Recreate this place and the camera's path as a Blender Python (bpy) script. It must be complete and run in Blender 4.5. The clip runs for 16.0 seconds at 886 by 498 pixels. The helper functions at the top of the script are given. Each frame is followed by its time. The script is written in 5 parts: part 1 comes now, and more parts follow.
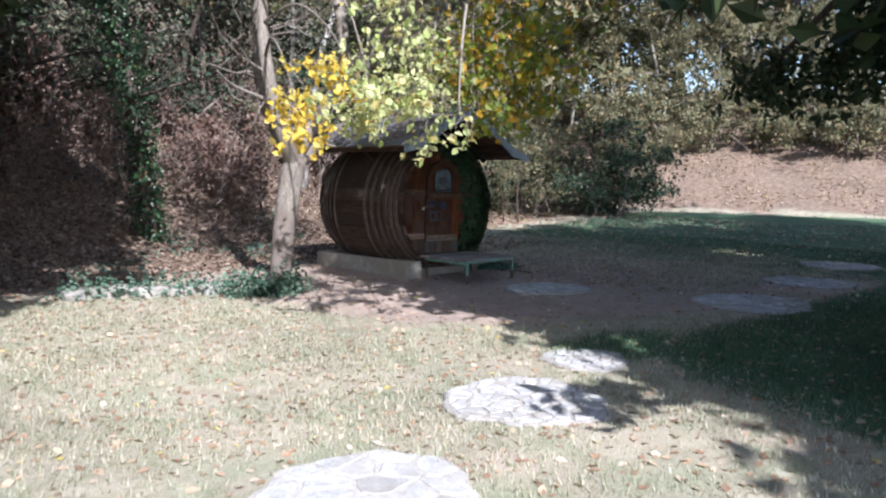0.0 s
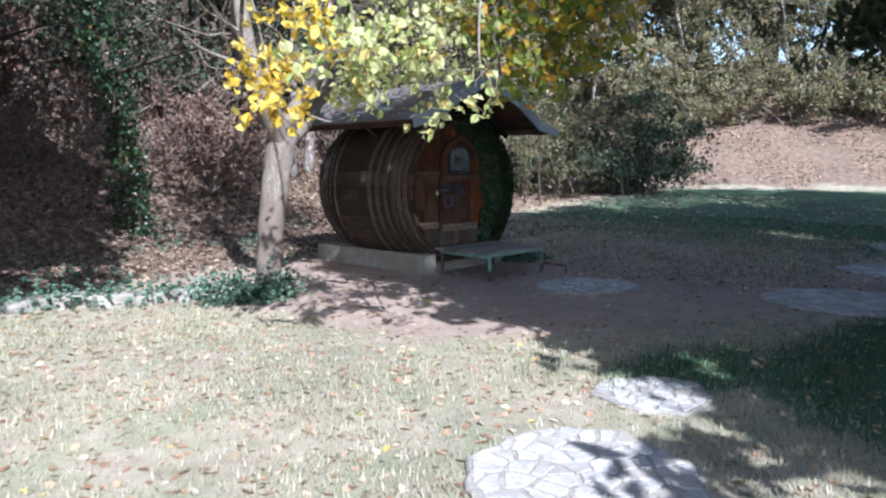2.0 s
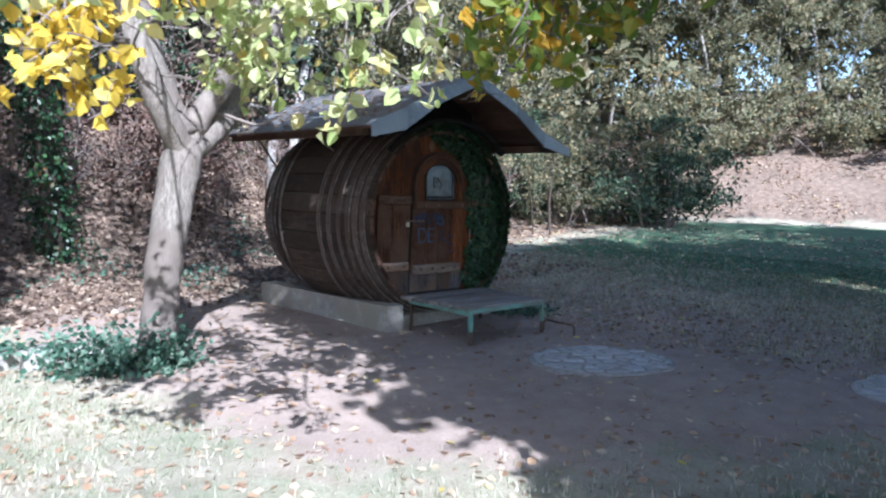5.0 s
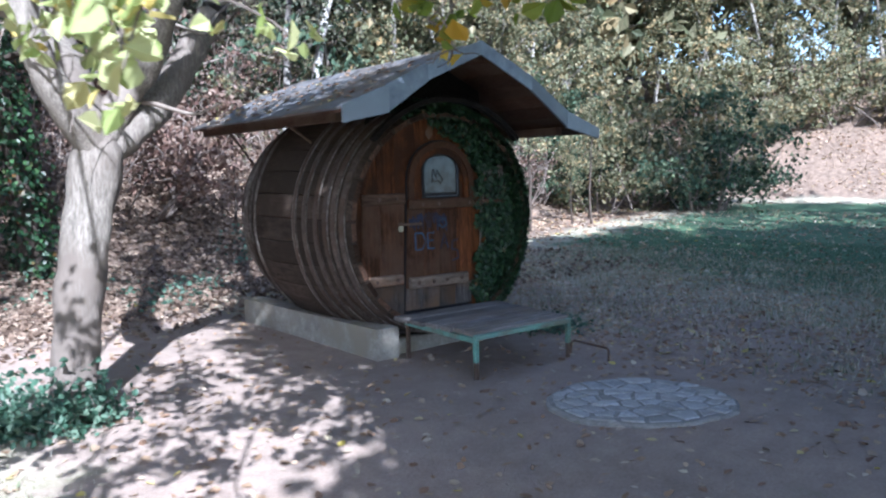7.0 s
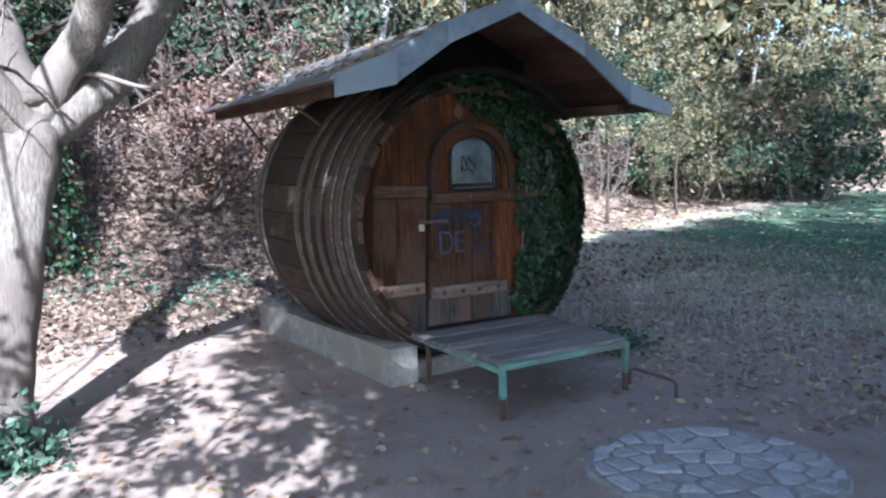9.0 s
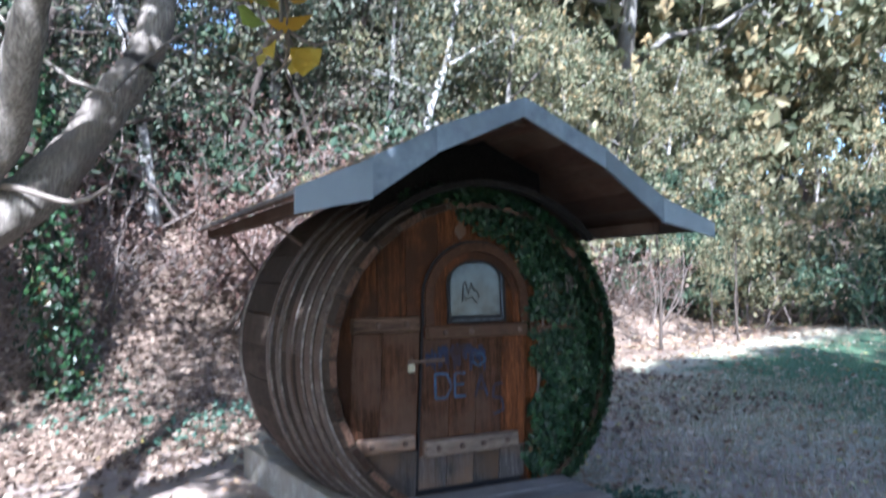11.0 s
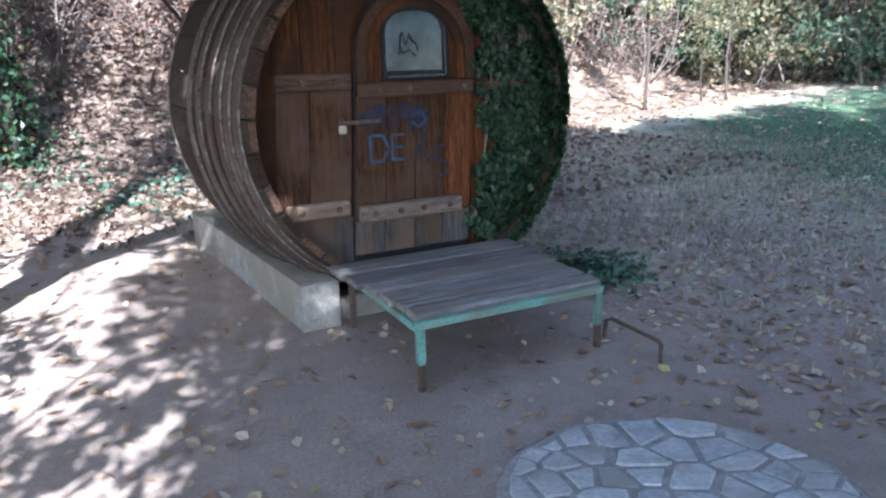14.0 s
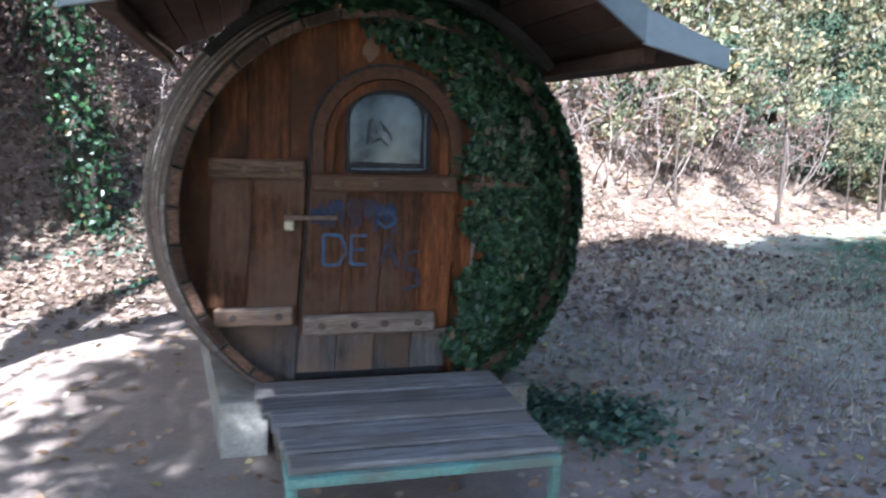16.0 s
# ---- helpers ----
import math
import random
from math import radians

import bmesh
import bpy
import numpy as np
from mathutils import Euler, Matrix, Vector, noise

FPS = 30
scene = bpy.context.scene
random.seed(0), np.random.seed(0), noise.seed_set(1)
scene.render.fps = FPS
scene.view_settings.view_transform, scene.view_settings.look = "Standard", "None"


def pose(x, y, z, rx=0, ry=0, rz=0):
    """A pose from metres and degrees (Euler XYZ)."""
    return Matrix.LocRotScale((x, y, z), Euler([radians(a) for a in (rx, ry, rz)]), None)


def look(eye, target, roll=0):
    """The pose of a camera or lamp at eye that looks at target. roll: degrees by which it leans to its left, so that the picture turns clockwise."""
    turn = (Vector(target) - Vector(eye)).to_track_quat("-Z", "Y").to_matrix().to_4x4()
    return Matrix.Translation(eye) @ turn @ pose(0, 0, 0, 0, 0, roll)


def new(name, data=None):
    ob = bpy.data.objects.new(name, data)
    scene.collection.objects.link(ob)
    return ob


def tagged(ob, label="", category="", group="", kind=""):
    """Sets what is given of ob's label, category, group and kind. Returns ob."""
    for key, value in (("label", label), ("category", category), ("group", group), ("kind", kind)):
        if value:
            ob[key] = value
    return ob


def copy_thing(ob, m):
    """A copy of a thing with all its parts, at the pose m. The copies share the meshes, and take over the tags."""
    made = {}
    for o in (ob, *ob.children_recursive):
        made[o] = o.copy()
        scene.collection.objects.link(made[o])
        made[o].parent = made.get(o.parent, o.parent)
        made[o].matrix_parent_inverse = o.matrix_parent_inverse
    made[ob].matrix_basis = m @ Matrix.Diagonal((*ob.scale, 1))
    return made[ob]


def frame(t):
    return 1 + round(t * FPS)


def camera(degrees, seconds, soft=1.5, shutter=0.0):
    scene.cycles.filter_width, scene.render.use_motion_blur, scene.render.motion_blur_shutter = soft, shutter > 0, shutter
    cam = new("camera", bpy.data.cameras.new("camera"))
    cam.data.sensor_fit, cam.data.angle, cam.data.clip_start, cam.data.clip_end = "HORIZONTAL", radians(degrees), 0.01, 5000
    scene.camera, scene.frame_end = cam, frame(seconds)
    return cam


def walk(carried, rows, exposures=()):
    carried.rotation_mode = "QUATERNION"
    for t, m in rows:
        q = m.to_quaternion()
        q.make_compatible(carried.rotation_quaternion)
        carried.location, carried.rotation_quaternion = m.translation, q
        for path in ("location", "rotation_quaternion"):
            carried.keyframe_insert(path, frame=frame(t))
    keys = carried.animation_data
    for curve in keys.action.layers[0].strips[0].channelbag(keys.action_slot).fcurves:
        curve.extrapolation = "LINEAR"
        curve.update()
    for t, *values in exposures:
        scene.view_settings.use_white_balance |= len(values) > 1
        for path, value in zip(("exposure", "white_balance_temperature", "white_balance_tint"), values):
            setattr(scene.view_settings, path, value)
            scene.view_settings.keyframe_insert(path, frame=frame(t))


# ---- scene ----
cam = camera(60.5, 16.0, 2.2, 0.5)
METRES, EYE, TILT, LEAN, TURN = 9.3, 1.5, 0.0, 0.0, -43.0
ROWS = [
    (0.0, 0.0, 0.0, 0.0, 0.07, -5.57, -0.73),
    (0.5, 0.0033, 0.0441, -0.0011, 0.4, -5.49, -0.84),
    (1.0, -0.0015, 0.0853, -0.0036, 1.38, -5.09, -1.42),
    (1.5, -0.007, 0.1275, -0.0013, 0.8, -5.91, -0.15),
    (2.0, -0.0001, 0.1722, -0.0034, 1.29, -6.98, 0.49),
    (2.5, 0.0043, 0.2127, -0.0054, 0.9, -5.95, -0.75),
    (3.0, 0.0069, 0.2574, -0.003, 0.8, -6.59, -0.95),
    (3.5, 0.0202, 0.3023, -0.0044, 2.86, -7.1, -0.8),
    (4.0, 0.0314, 0.3434, -0.0063, 2.7, -6.16, -1.89),
    (6.5, 0.0564, 0.5441, -0.0042, 2.97, -5.15, 0.86),
    (7.0, 0.0724, 0.5774, -0.0021, 5.79, -6.11, 1.05),
    (7.5, 0.0779, 0.6095, -0.0065, 5.01, -7.22, 0.78),
    (8.0, 0.0813, 0.6403, -0.0067, 7.06, -7.39, 1.09),
    (10.5, 0.1245, 0.7811, 0.0008, 17.33, -3.96, 0.61),
    (11.0, 0.1196, 0.7986, 0.0009, 16.72, 1.99, 0.82),
    (11.5, 0.1152, 0.8089, 0.0016, 16.54, 5.59, 0.63),
    (12.0, 0.1199, 0.8141, 0.0015, 17.84, 4.27, -0.46),
    (12.5, 0.1262, 0.8176, 0.0014, 18.47, 0.92, -0.64),
    (13.0, 0.1303, 0.8219, 0.0005, 18.14, -4.15, 0.17),
    (13.5, 0.1353, 0.8271, -0.0014, 17.21, -10.51, 0.64),
    (14.0, 0.141, 0.8425, -0.005, 16.18, -15.78, 1.3),
    (14.5, 0.1485, 0.8684, -0.0051, 20.22, -16.36, 1.6),
    (15.0, 0.164, 0.8915, -0.0076, 22.85, -13.72, 1.75),
    (15.5, 0.1844, 0.9192, -0.0035, 27.44, -11.01, 0.55),
    (16.0, 0.2006, 0.9509, -0.007, 27.96, -9.02, -1.75),
]
walk(cam, [(t, pose(0, 0, EYE, TILT, LEAN, TURN) @ pose(METRES * x, METRES * y, METRES * z, 90 + pitch, roll, yaw)) for t, x, y, z, yaw, pitch, roll in ROWS],
     exposures=[(0.0, 0.95, 5850, 15), (3.5, 1.13, 5350, 13), (6.5, 1.55, 5250, 12), (8.0, 1.68, 5250, 12), (10.5, 2.0, 5200, 12), (12.5, 2.18, 5250, 12), (14.5, 2.3, 5400, 11), (16.0, 2.3, 5350, 11)])

# ---- light ----
SUN = Vector((-0.40, -0.916, 0.84)).normalized()
world = bpy.data.worlds.new("sky_world")
scene.world = world
world.use_nodes = True
wn = world.node_tree.nodes
sky = wn.new("ShaderNodeTexSky")
sky.sky_type, sky.sun_disc = "NISHITA", False
sky.sun_elevation, sky.sun_rotation = radians(40), radians(203.6)
wn["Background"].inputs["Strength"].default_value = 0.115
world.node_tree.links.new(sky.outputs[0], wn["Background"].inputs["Color"])
sun_data = bpy.data.lights.new("sun", "SUN")
sun_data.energy, sun_data.angle, sun_data.color = 5.0, radians(0.6), (1.0, 0.955, 0.89)
sun = new("sun", sun_data)
sun.matrix_world = look(SUN * 50, (0, 0, 0))


# ---- materials ----
def material(name, rough=0.8, metal=0.0):
    m = bpy.data.materials.new(name)
    m.use_nodes = True
    b = m.node_tree.nodes["Principled BSDF"]
    b.inputs["Roughness"].default_value, b.inputs["Metallic"].default_value = rough, metal
    return m, m.node_tree, b


def node(nt, kind, **inputs):
    n = nt.nodes.new(kind)
    for k, v in inputs.items():
        n.inputs[k.replace("_", " ")].default_value = v
    return n


def ramp(nt, source, stops):
    r = nt.nodes.new("ShaderNodeValToRGB")
    while len(r.color_ramp.elements) < len(stops):
        r.color_ramp.elements.new(0.5)
    for e, (p, c) in zip(r.color_ramp.elements, stops):
        e.position, e.color = p, (*c, 1) if len(c) == 3 else c
    nt.links.new(source, r.inputs[0])
    return r.outputs["Color"]


def coords(nt, scale=(1, 1, 1), kind="Object"):
    c, mp = nt.nodes.new("ShaderNodeTexCoord"), nt.nodes.new("ShaderNodeMapping")
    mp.inputs["Scale"].default_value = scale
    nt.links.new(c.outputs[kind], mp.inputs[0])
    return mp.outputs[0]


def noise_of(nt, vec, scale, detail=6.0, rough=0.6):
    n = node(nt, "ShaderNodeTexNoise", Scale=scale, Detail=detail, Roughness=rough)
    nt.links.new(vec, n.inputs["Vector"])
    return n.outputs["Fac"]


def mix(nt, fac, a, b, mode="MIX"):
    n = nt.nodes.new("ShaderNodeMix")
    n.data_type, n.blend_type = "RGBA", mode
    for sock, v in ((n.inputs[0], fac), (n.inputs[6], a), (n.inputs[7], b)):
        if isinstance(v, (int, float)):
            sock.default_value = v
        elif isinstance(v, tuple):
            sock.default_value = (*v, 1)
        else:
            nt.links.new(v, sock)
    return n.outputs[2]


def bump(nt, b, height, strength=0.4, distance=0.01):
    n = node(nt, "ShaderNodeBump", Strength=strength, Distance=distance)
    nt.links.new(height, n.inputs["Height"])
    nt.links.new(n.outputs[0], b.inputs["Normal"])


def surface(name, dark, light, scale=6.0, stretch=(1, 1, 1), rough=0.85, metal=0.0, relief=0.4, stain=None, kind="Object", vary=0.25, fine=8.0, streaks=0.3):
    """A mottled surface: fine grain, broad stains and a tint of its own for each piece."""
    m, nt, b = material(name, rough, metal)
    b.inputs["Specular IOR Level"].default_value = 0.5 if metal else 0.2
    info = nt.nodes.new("ShaderNodeObjectInfo")
    shift = nt.nodes.new("ShaderNodeVectorMath")
    shift.operation = "SCALE"
    shift.inputs[0].default_value = (17.0, 11.0, 23.0)
    nt.links.new(info.outputs["Random"], shift.inputs["Scale"])

    def shifted(vec):
        n = nt.nodes.new("ShaderNodeVectorMath")
        nt.links.new(vec, n.inputs[0])
        nt.links.new(shift.outputs[0], n.inputs[1])
        return n.outputs[0]
    v = shifted(coords(nt, stretch, kind))
    grain = noise_of(nt, v, scale * fine, 8.0, 0.65)
    streak = noise_of(nt, v, scale * 1.3, 6.0, 0.7)
    broad = noise_of(nt, shifted(coords(nt, (1, 1, 1), kind)), scale * 0.35, 4.0)
    col = ramp(nt, grain, [(0.3, dark), (0.7, light)])
    col = mix(nt, 1.0, col, ramp(nt, streak, [(0.32, (1 - streaks,) * 3), (0.68, (1 + streaks * 0.7,) * 3)]), "MULTIPLY")
    if stain:
        col = mix(nt, ramp(nt, broad, [(0.45, (0, 0, 0)), (0.62, (1, 1, 1))]), col, stain)
    tone = ramp(nt, info.outputs["Random"], [(0.0, (1 - vary,) * 3), (1.0, (1 + vary,) * 3)])
    nt.links.new(mix(nt, 1.0, col, tone, "MULTIPLY"), b.inputs["Base Color"])
    bump(nt, b, grain, relief)
    return m


def leaf_material(name, stops, through_light=0.35, rough=0.55):
    """Leaves: each one takes a colour of its own, and lets some light through."""
    m, nt, b = material(name, rough)
    g = nt.nodes.new("ShaderNodeNewGeometry")
    col = ramp(nt, g.outputs["Random Per Island"], stops)
    broad = noise_of(nt, coords(nt), 1.3, 3.0)
    col = mix(nt, 1.0, col, ramp(nt, broad, [(0.3, (0.7, 0.7, 0.7)), (0.7, (1.15, 1.15, 1.15))]), "MULTIPLY")
    nt.links.new(col, b.inputs["Base Color"])
    t, ms = nt.nodes.new("ShaderNodeBsdfTranslucent"), nt.nodes.new("ShaderNodeMixShader")
    ms.inputs[0].default_value = through_light
    nt.links.new(col, t.inputs["Color"])
    nt.links.new(b.outputs[0], ms.inputs[1])
    nt.links.new(t.outputs[0], ms.inputs[2])
    nt.links.new(ms.outputs[0], nt.nodes["Material Output"].inputs["Surface"])
    return m


def ground_material():
    m, nt, b = material("ground", 0.95)
    v = coords(nt)
    fine, mid, broad = noise_of(nt, v, 60, 8, 0.7), noise_of(nt, v, 5, 6, 0.65), noise_of(nt, v, 0.6, 5)
    soil = ramp(nt, mix(nt, 0.4, fine, mid), [(0.3, (0.26, 0.20, 0.172)), (0.55, (0.40, 0.325, 0.285)), (0.75, (0.54, 0.46, 0.405))])
    turf = ramp(nt, mix(nt, 0.5, fine, mid), [(0.3, (0.20, 0.20, 0.13)), (0.5, (0.39, 0.36, 0.28)), (0.7, (0.58, 0.53, 0.45))])
    lush = ramp(nt, mix(nt, 0.5, fine, mid), [(0.3, (0.042, 0.09, 0.05)), (0.55, (0.088, 0.17, 0.092)), (0.75, (0.19, 0.265, 0.16))])
    litter = ramp(nt, mix(nt, 0.55, fine, mid), [(0.3, (0.065, 0.046, 0.036)), (0.5, (0.20, 0.148, 0.115)), (0.72, (0.42, 0.335, 0.265))])
    cover = nt.nodes.new("ShaderNodeAttribute")
    cover.attribute_name = "cover"
    sep = nt.nodes.new("ShaderNodeSeparateColor")
    nt.links.new(cover.outputs["Color"], sep.inputs[0])

    blotch = mix(nt, 0.45, noise_of(nt, v, 2.2, 7, 0.7), mid)

    def edge(src, lo=0.40, hi=0.60):
        add = nt.nodes.new("ShaderNodeMath")
        add.operation = "MULTIPLY_ADD"
        nt.links.new(blotch, add.inputs[0])
        add.inputs[1].default_value = 0.52
        half = nt.nodes.new("ShaderNodeMath")
        half.operation = "MULTIPLY"
        half.inputs[1].default_value = 0.4
        nt.links.new(src, half.inputs[0])
        nt.links.new(half.outputs[0], add.inputs[2])
        return ramp(nt, add.outputs[0], [(0.4 * (lo + 0.65), (0, 0, 0)), (0.4 * (hi + 0.65), (1, 1, 1))])
    patch = ramp(nt, noise_of(nt, v, 1.4, 5, 0.6), [(0.46, (0, 0, 0)), (0.66, (0.55, 0.55, 0.55))])
    turf = mix(nt, patch, turf, ramp(nt, fine, [(0.3, (0.13, 0.19, 0.10)), (0.7, (0.34, 0.40, 0.27))]))
    bare = ramp(nt, noise_of(nt, v, 1.9, 5, 0.6), [(0.52, (0, 0, 0)), (0.70, (0.6, 0.6, 0.6))])
    turf = mix(nt, bare, turf, ramp(nt, fine, [(0.3, (0.30, 0.23, 0.19)), (0.7, (0.52, 0.43, 0.37))]))
    col = mix(nt, edge(sep.outputs[1]), turf, lush)
    col = mix(nt, edge(sep.outputs[0]), col, soil)
    col = mix(nt, edge(sep.outputs[2]), col, litter)
    col = mix(nt, 1.0, col, ramp(nt, broad, [(0.3, (0.8, 0.8, 0.8)), (0.7, (1.15, 1.12, 1.1))]), "MULTIPLY")
    nt.links.new(col, b.inputs["Base Color"])
    bump(nt, b, mix(nt, 0.5, fine, mid), 0.7, 0.04)
    return m


M_GROUND = ground_material()
M_STAVE = surface("oak_stave", (0.035, 0.025, 0.02), (0.115, 0.085, 0.066), 5, (6, 0.6, 6), 0.8, stain=(0.05, 0.038, 0.03), relief=0.6, vary=0.35, streaks=0.6)
M_HEAD = surface("oak_head", (0.028, 0.009, 0.004), (0.255, 0.083, 0.025), 5, (5, 5, 0.35), 0.6, stain=(0.045, 0.018, 0.009), relief=0.6, vary=0.35, streaks=0.75)
M_BROWN = surface("weathered_brown_oak", (0.024, 0.011, 0.007), (0.14, 0.062, 0.032), 6, (5, 5, 0.4), 0.8, stain=(0.10, 0.06, 0.042), relief=0.6, vary=0.25, streaks=0.75)
M_FRAME = surface("dark_oak_trim", (0.026, 0.012, 0.008), (0.105, 0.05, 0.029), 6, (3, 3, 3), 0.7, stain=(0.055, 0.03, 0.02), relief=0.4)
M_MIDRAIL = surface("brown_oak_rail", (0.055, 0.032, 0.022), (0.175, 0.11, 0.077), 6, (0.4, 5, 5), 0.8, stain=(0.12, 0.066, 0.042), relief=0.5, streaks=0.6)
M_WORN = surface("worn_oak", (0.12, 0.088, 0.072), (0.33, 0.26, 0.215), 6, (0.4, 5, 5), 0.85, stain=(0.22, 0.13, 0.085), relief=0.5, streaks=0.6)
M_GREYWOOD = surface("grey_wood", (0.17, 0.155, 0.15), (0.36, 0.335, 0.325), 6, (0.35, 6, 6), 0.85, stain=(0.2, 0.17, 0.15), relief=0.6, vary=0.22, streaks=0.6)
# Damp grey wood, with shade at the door's foot added to its colour.
M_LOWWOOD = surface("damp_shaded_wood", (0.042, 0.038, 0.039), (0.135, 0.122, 0.122), 6, (5, 5, 0.4), 0.8, stain=(0.14, 0.09, 0.06), relief=0.5, streaks=0.6)
M_HOOP = surface("hoop_iron", (0.07, 0.055, 0.048), (0.44, 0.40, 0.37), 5, (1, 1, 1), 0.5, 0.45, 0.3, stain=(0.09, 0.062, 0.048), streaks=0.6)
M_HOOPDARK = surface("old_hoop_iron", (0.045, 0.034, 0.028), (0.17, 0.135, 0.115), 8, (1, 1, 1), 0.55, 0.3, 0.4, stain=(0.085, 0.055, 0.04), streaks=0.5)
M_IRON = surface("rusty_iron", (0.07, 0.045, 0.035), (0.19, 0.13, 0.10), 12, rough=0.7, metal=0.4)
M_GREENIRON = surface("green_paint", (0.12, 0.27, 0.23), (0.24, 0.44, 0.38), 10, rough=0.5, stain=(0.17, 0.2, 0.165), relief=0.2)
M_CONCRETE = surface("concrete", (0.25, 0.235, 0.21), (0.42, 0.40, 0.365), 8, rough=0.9, stain=(0.27, 0.245, 0.20))
M_FASCIA = surface("zinc_flashing", (0.25, 0.305, 0.385), (0.38, 0.445, 0.53), 3, rough=0.42, metal=0.25, relief=0.08, stain=(0.27, 0.315, 0.375), fine=3)
M_ROOFTOP = surface("weathered_roofing", (0.09, 0.092, 0.10), (0.25, 0.255, 0.275), 3, (1, 0.4, 1), 0.6, 0.2, 0.3, stain=(0.15, 0.12, 0.10))
# Brown boards, taken darker to carry the shade on the roof's underside.
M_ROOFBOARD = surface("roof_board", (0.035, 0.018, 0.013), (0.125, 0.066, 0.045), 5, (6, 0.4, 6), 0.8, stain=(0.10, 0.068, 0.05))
M_STONE = surface("paving_stone", (0.36, 0.365, 0.37), (0.60, 0.60, 0.61), 6, rough=0.8, stain=(0.35, 0.33, 0.31), relief=0.5, vary=0.11)
M_MORTAR = surface("mortar", (0.28, 0.265, 0.25), (0.45, 0.43, 0.41), 12, rough=0.95)
M_ROCK = surface("wall_stone", (0.22, 0.21, 0.20), (0.46, 0.44, 0.42), 6, rough=0.9, stain=(0.27, 0.26, 0.22), relief=0.7)
M_BARK = surface("pale_bark", (0.10, 0.085, 0.072), (0.40, 0.36, 0.32), 4, (4, 4, 0.7), 0.9, relief=1.0, stain=(0.19, 0.16, 0.14), fine=5)
M_DARKBARK = surface("dark_bark", (0.035, 0.028, 0.024), (0.13, 0.105, 0.09), 4, (4, 4, 0.7), 0.9, relief=0.8)
M_GREYBARK = surface("grey_bark", (0.16, 0.145, 0.135), (0.42, 0.40, 0.38), 4, (3, 3, 1), 0.9, relief=0.7, stain=(0.13, 0.115, 0.10))
M_PALEBARK = surface("birch_bark", (0.24, 0.23, 0.22), (0.62, 0.60, 0.57), 3, (2, 2, 1), 0.85, relief=0.5, stain=(0.09, 0.08, 0.075))
M_TWIG = surface("dry_twig", (0.12, 0.095, 0.085), (0.31, 0.265, 0.24), 6, rough=0.9)
M_ENDGRAIN = surface("stave_end_grain", (0.024, 0.014, 0.010), (0.15, 0.086, 0.06), 9, rough=0.85, relief=0.5, vary=0.6)
M_BRASS = surface("brass_padlock", (0.62, 0.56, 0.38), (0.85, 0.80, 0.62), 6, rough=0.4, metal=0.2, relief=0.05)
M_BLUE = surface("blue_spray_paint", (0.04, 0.06, 0.11), (0.075, 0.15, 0.27), 9, rough=0.7, stain=(0.075, 0.045, 0.035))
M_NAVY = surface("faded_blue_paint", (0.016, 0.02, 0.045), (0.05, 0.065, 0.12), 9, rough=0.7, stain=(0.05, 0.03, 0.026))
M_DARKFRAME = surface("dark_window_frame", (0.010, 0.010, 0.012), (0.035, 0.035, 0.04), 8, rough=0.6)
M_BLUEWOOD = surface("worn_blue_wood", (0.05, 0.06, 0.08), (0.16, 0.18, 0.22), 9, rough=0.7)
# Near-black wood: the deep shade under the gable is put into its colour.
M_UNDERGABLE = surface("gable_shade_black", (0.006, 0.005, 0.005), (0.022, 0.018, 0.016), 8, rough=0.95)


def glass():
    m, nt, b = material("dusty_glass", 0.12)
    v = coords(nt)
    n = noise_of(nt, v, 9, 5)
    nt.links.new(ramp(nt, n, [(0.38, (0.012, 0.018, 0.026)), (0.5, (0.035, 0.055, 0.072)), (0.75, (0.065, 0.095, 0.12))]), b.inputs["Base Color"])
    b.inputs["Specular IOR Level"].default_value = 0.42
    return m


M_GLASS = glass()
Y1, Y2, G1, G2, G3, BR = (0.70, 0.50, 0.06), (0.62, 0.58, 0.20), (0.36, 0.46, 0.14), (0.14, 0.26, 0.06), (0.05, 0.12, 0.03), (0.30, 0.15, 0.06)
M_YELLOW = leaf_material("yellow_leaves", [(0.0, Y1), (0.6, (0.78, 0.60, 0.10)), (1.0, Y2)], 0.45)
M_PALE = leaf_material("pale_green_leaves", [(0.0, G1), (0.35, (0.52, 0.58, 0.26)), (0.75, (0.66, 0.66, 0.36)), (1.0, (0.70, 0.55, 0.16))], 0.42)
M_ORANGE = leaf_material("turning_leaves", [(0.0, (0.13, 0.22, 0.035)), (0.45, (0.25, 0.30, 0.04)), (0.8, (0.50, 0.32, 0.03)), (1.0, (0.60, 0.34, 0.03))], 0.5)
M_OAKLEAF = leaf_material("oak_leaves", [(0.0, (0.02, 0.045, 0.02)), (1.0, (0.06, 0.09, 0.035))], 0.15)
M_WOODS = leaf_material("woodland_leaves", [(0.0, (0.03, 0.045, 0.03)), (0.4, (0.07, 0.092, 0.056)), (0.75, (0.155, 0.16, 0.11)), (1.0, (0.27, 0.24, 0.17))], 0.28)
M_GOLD = leaf_material("gold_green_leaves", [(0.0, (0.06, 0.078, 0.042)), (0.35, (0.165, 0.18, 0.10)), (0.75, (0.32, 0.305, 0.19)), (1.0, (0.44, 0.32, 0.16))], 0.36)
M_SHRUB = leaf_material("shrub_leaves", [(0.0, (0.03, 0.06, 0.037)), (0.6, (0.06, 0.108, 0.065)), (1.0, (0.15, 0.19, 0.11))], 0.25, 0.8)
M_RUSSET = leaf_material("russet_leaves", [(0.0, (0.10, 0.055, 0.045)), (0.5, (0.19, 0.115, 0.09)), (1.0, (0.31, 0.23, 0.185))], 0.2)
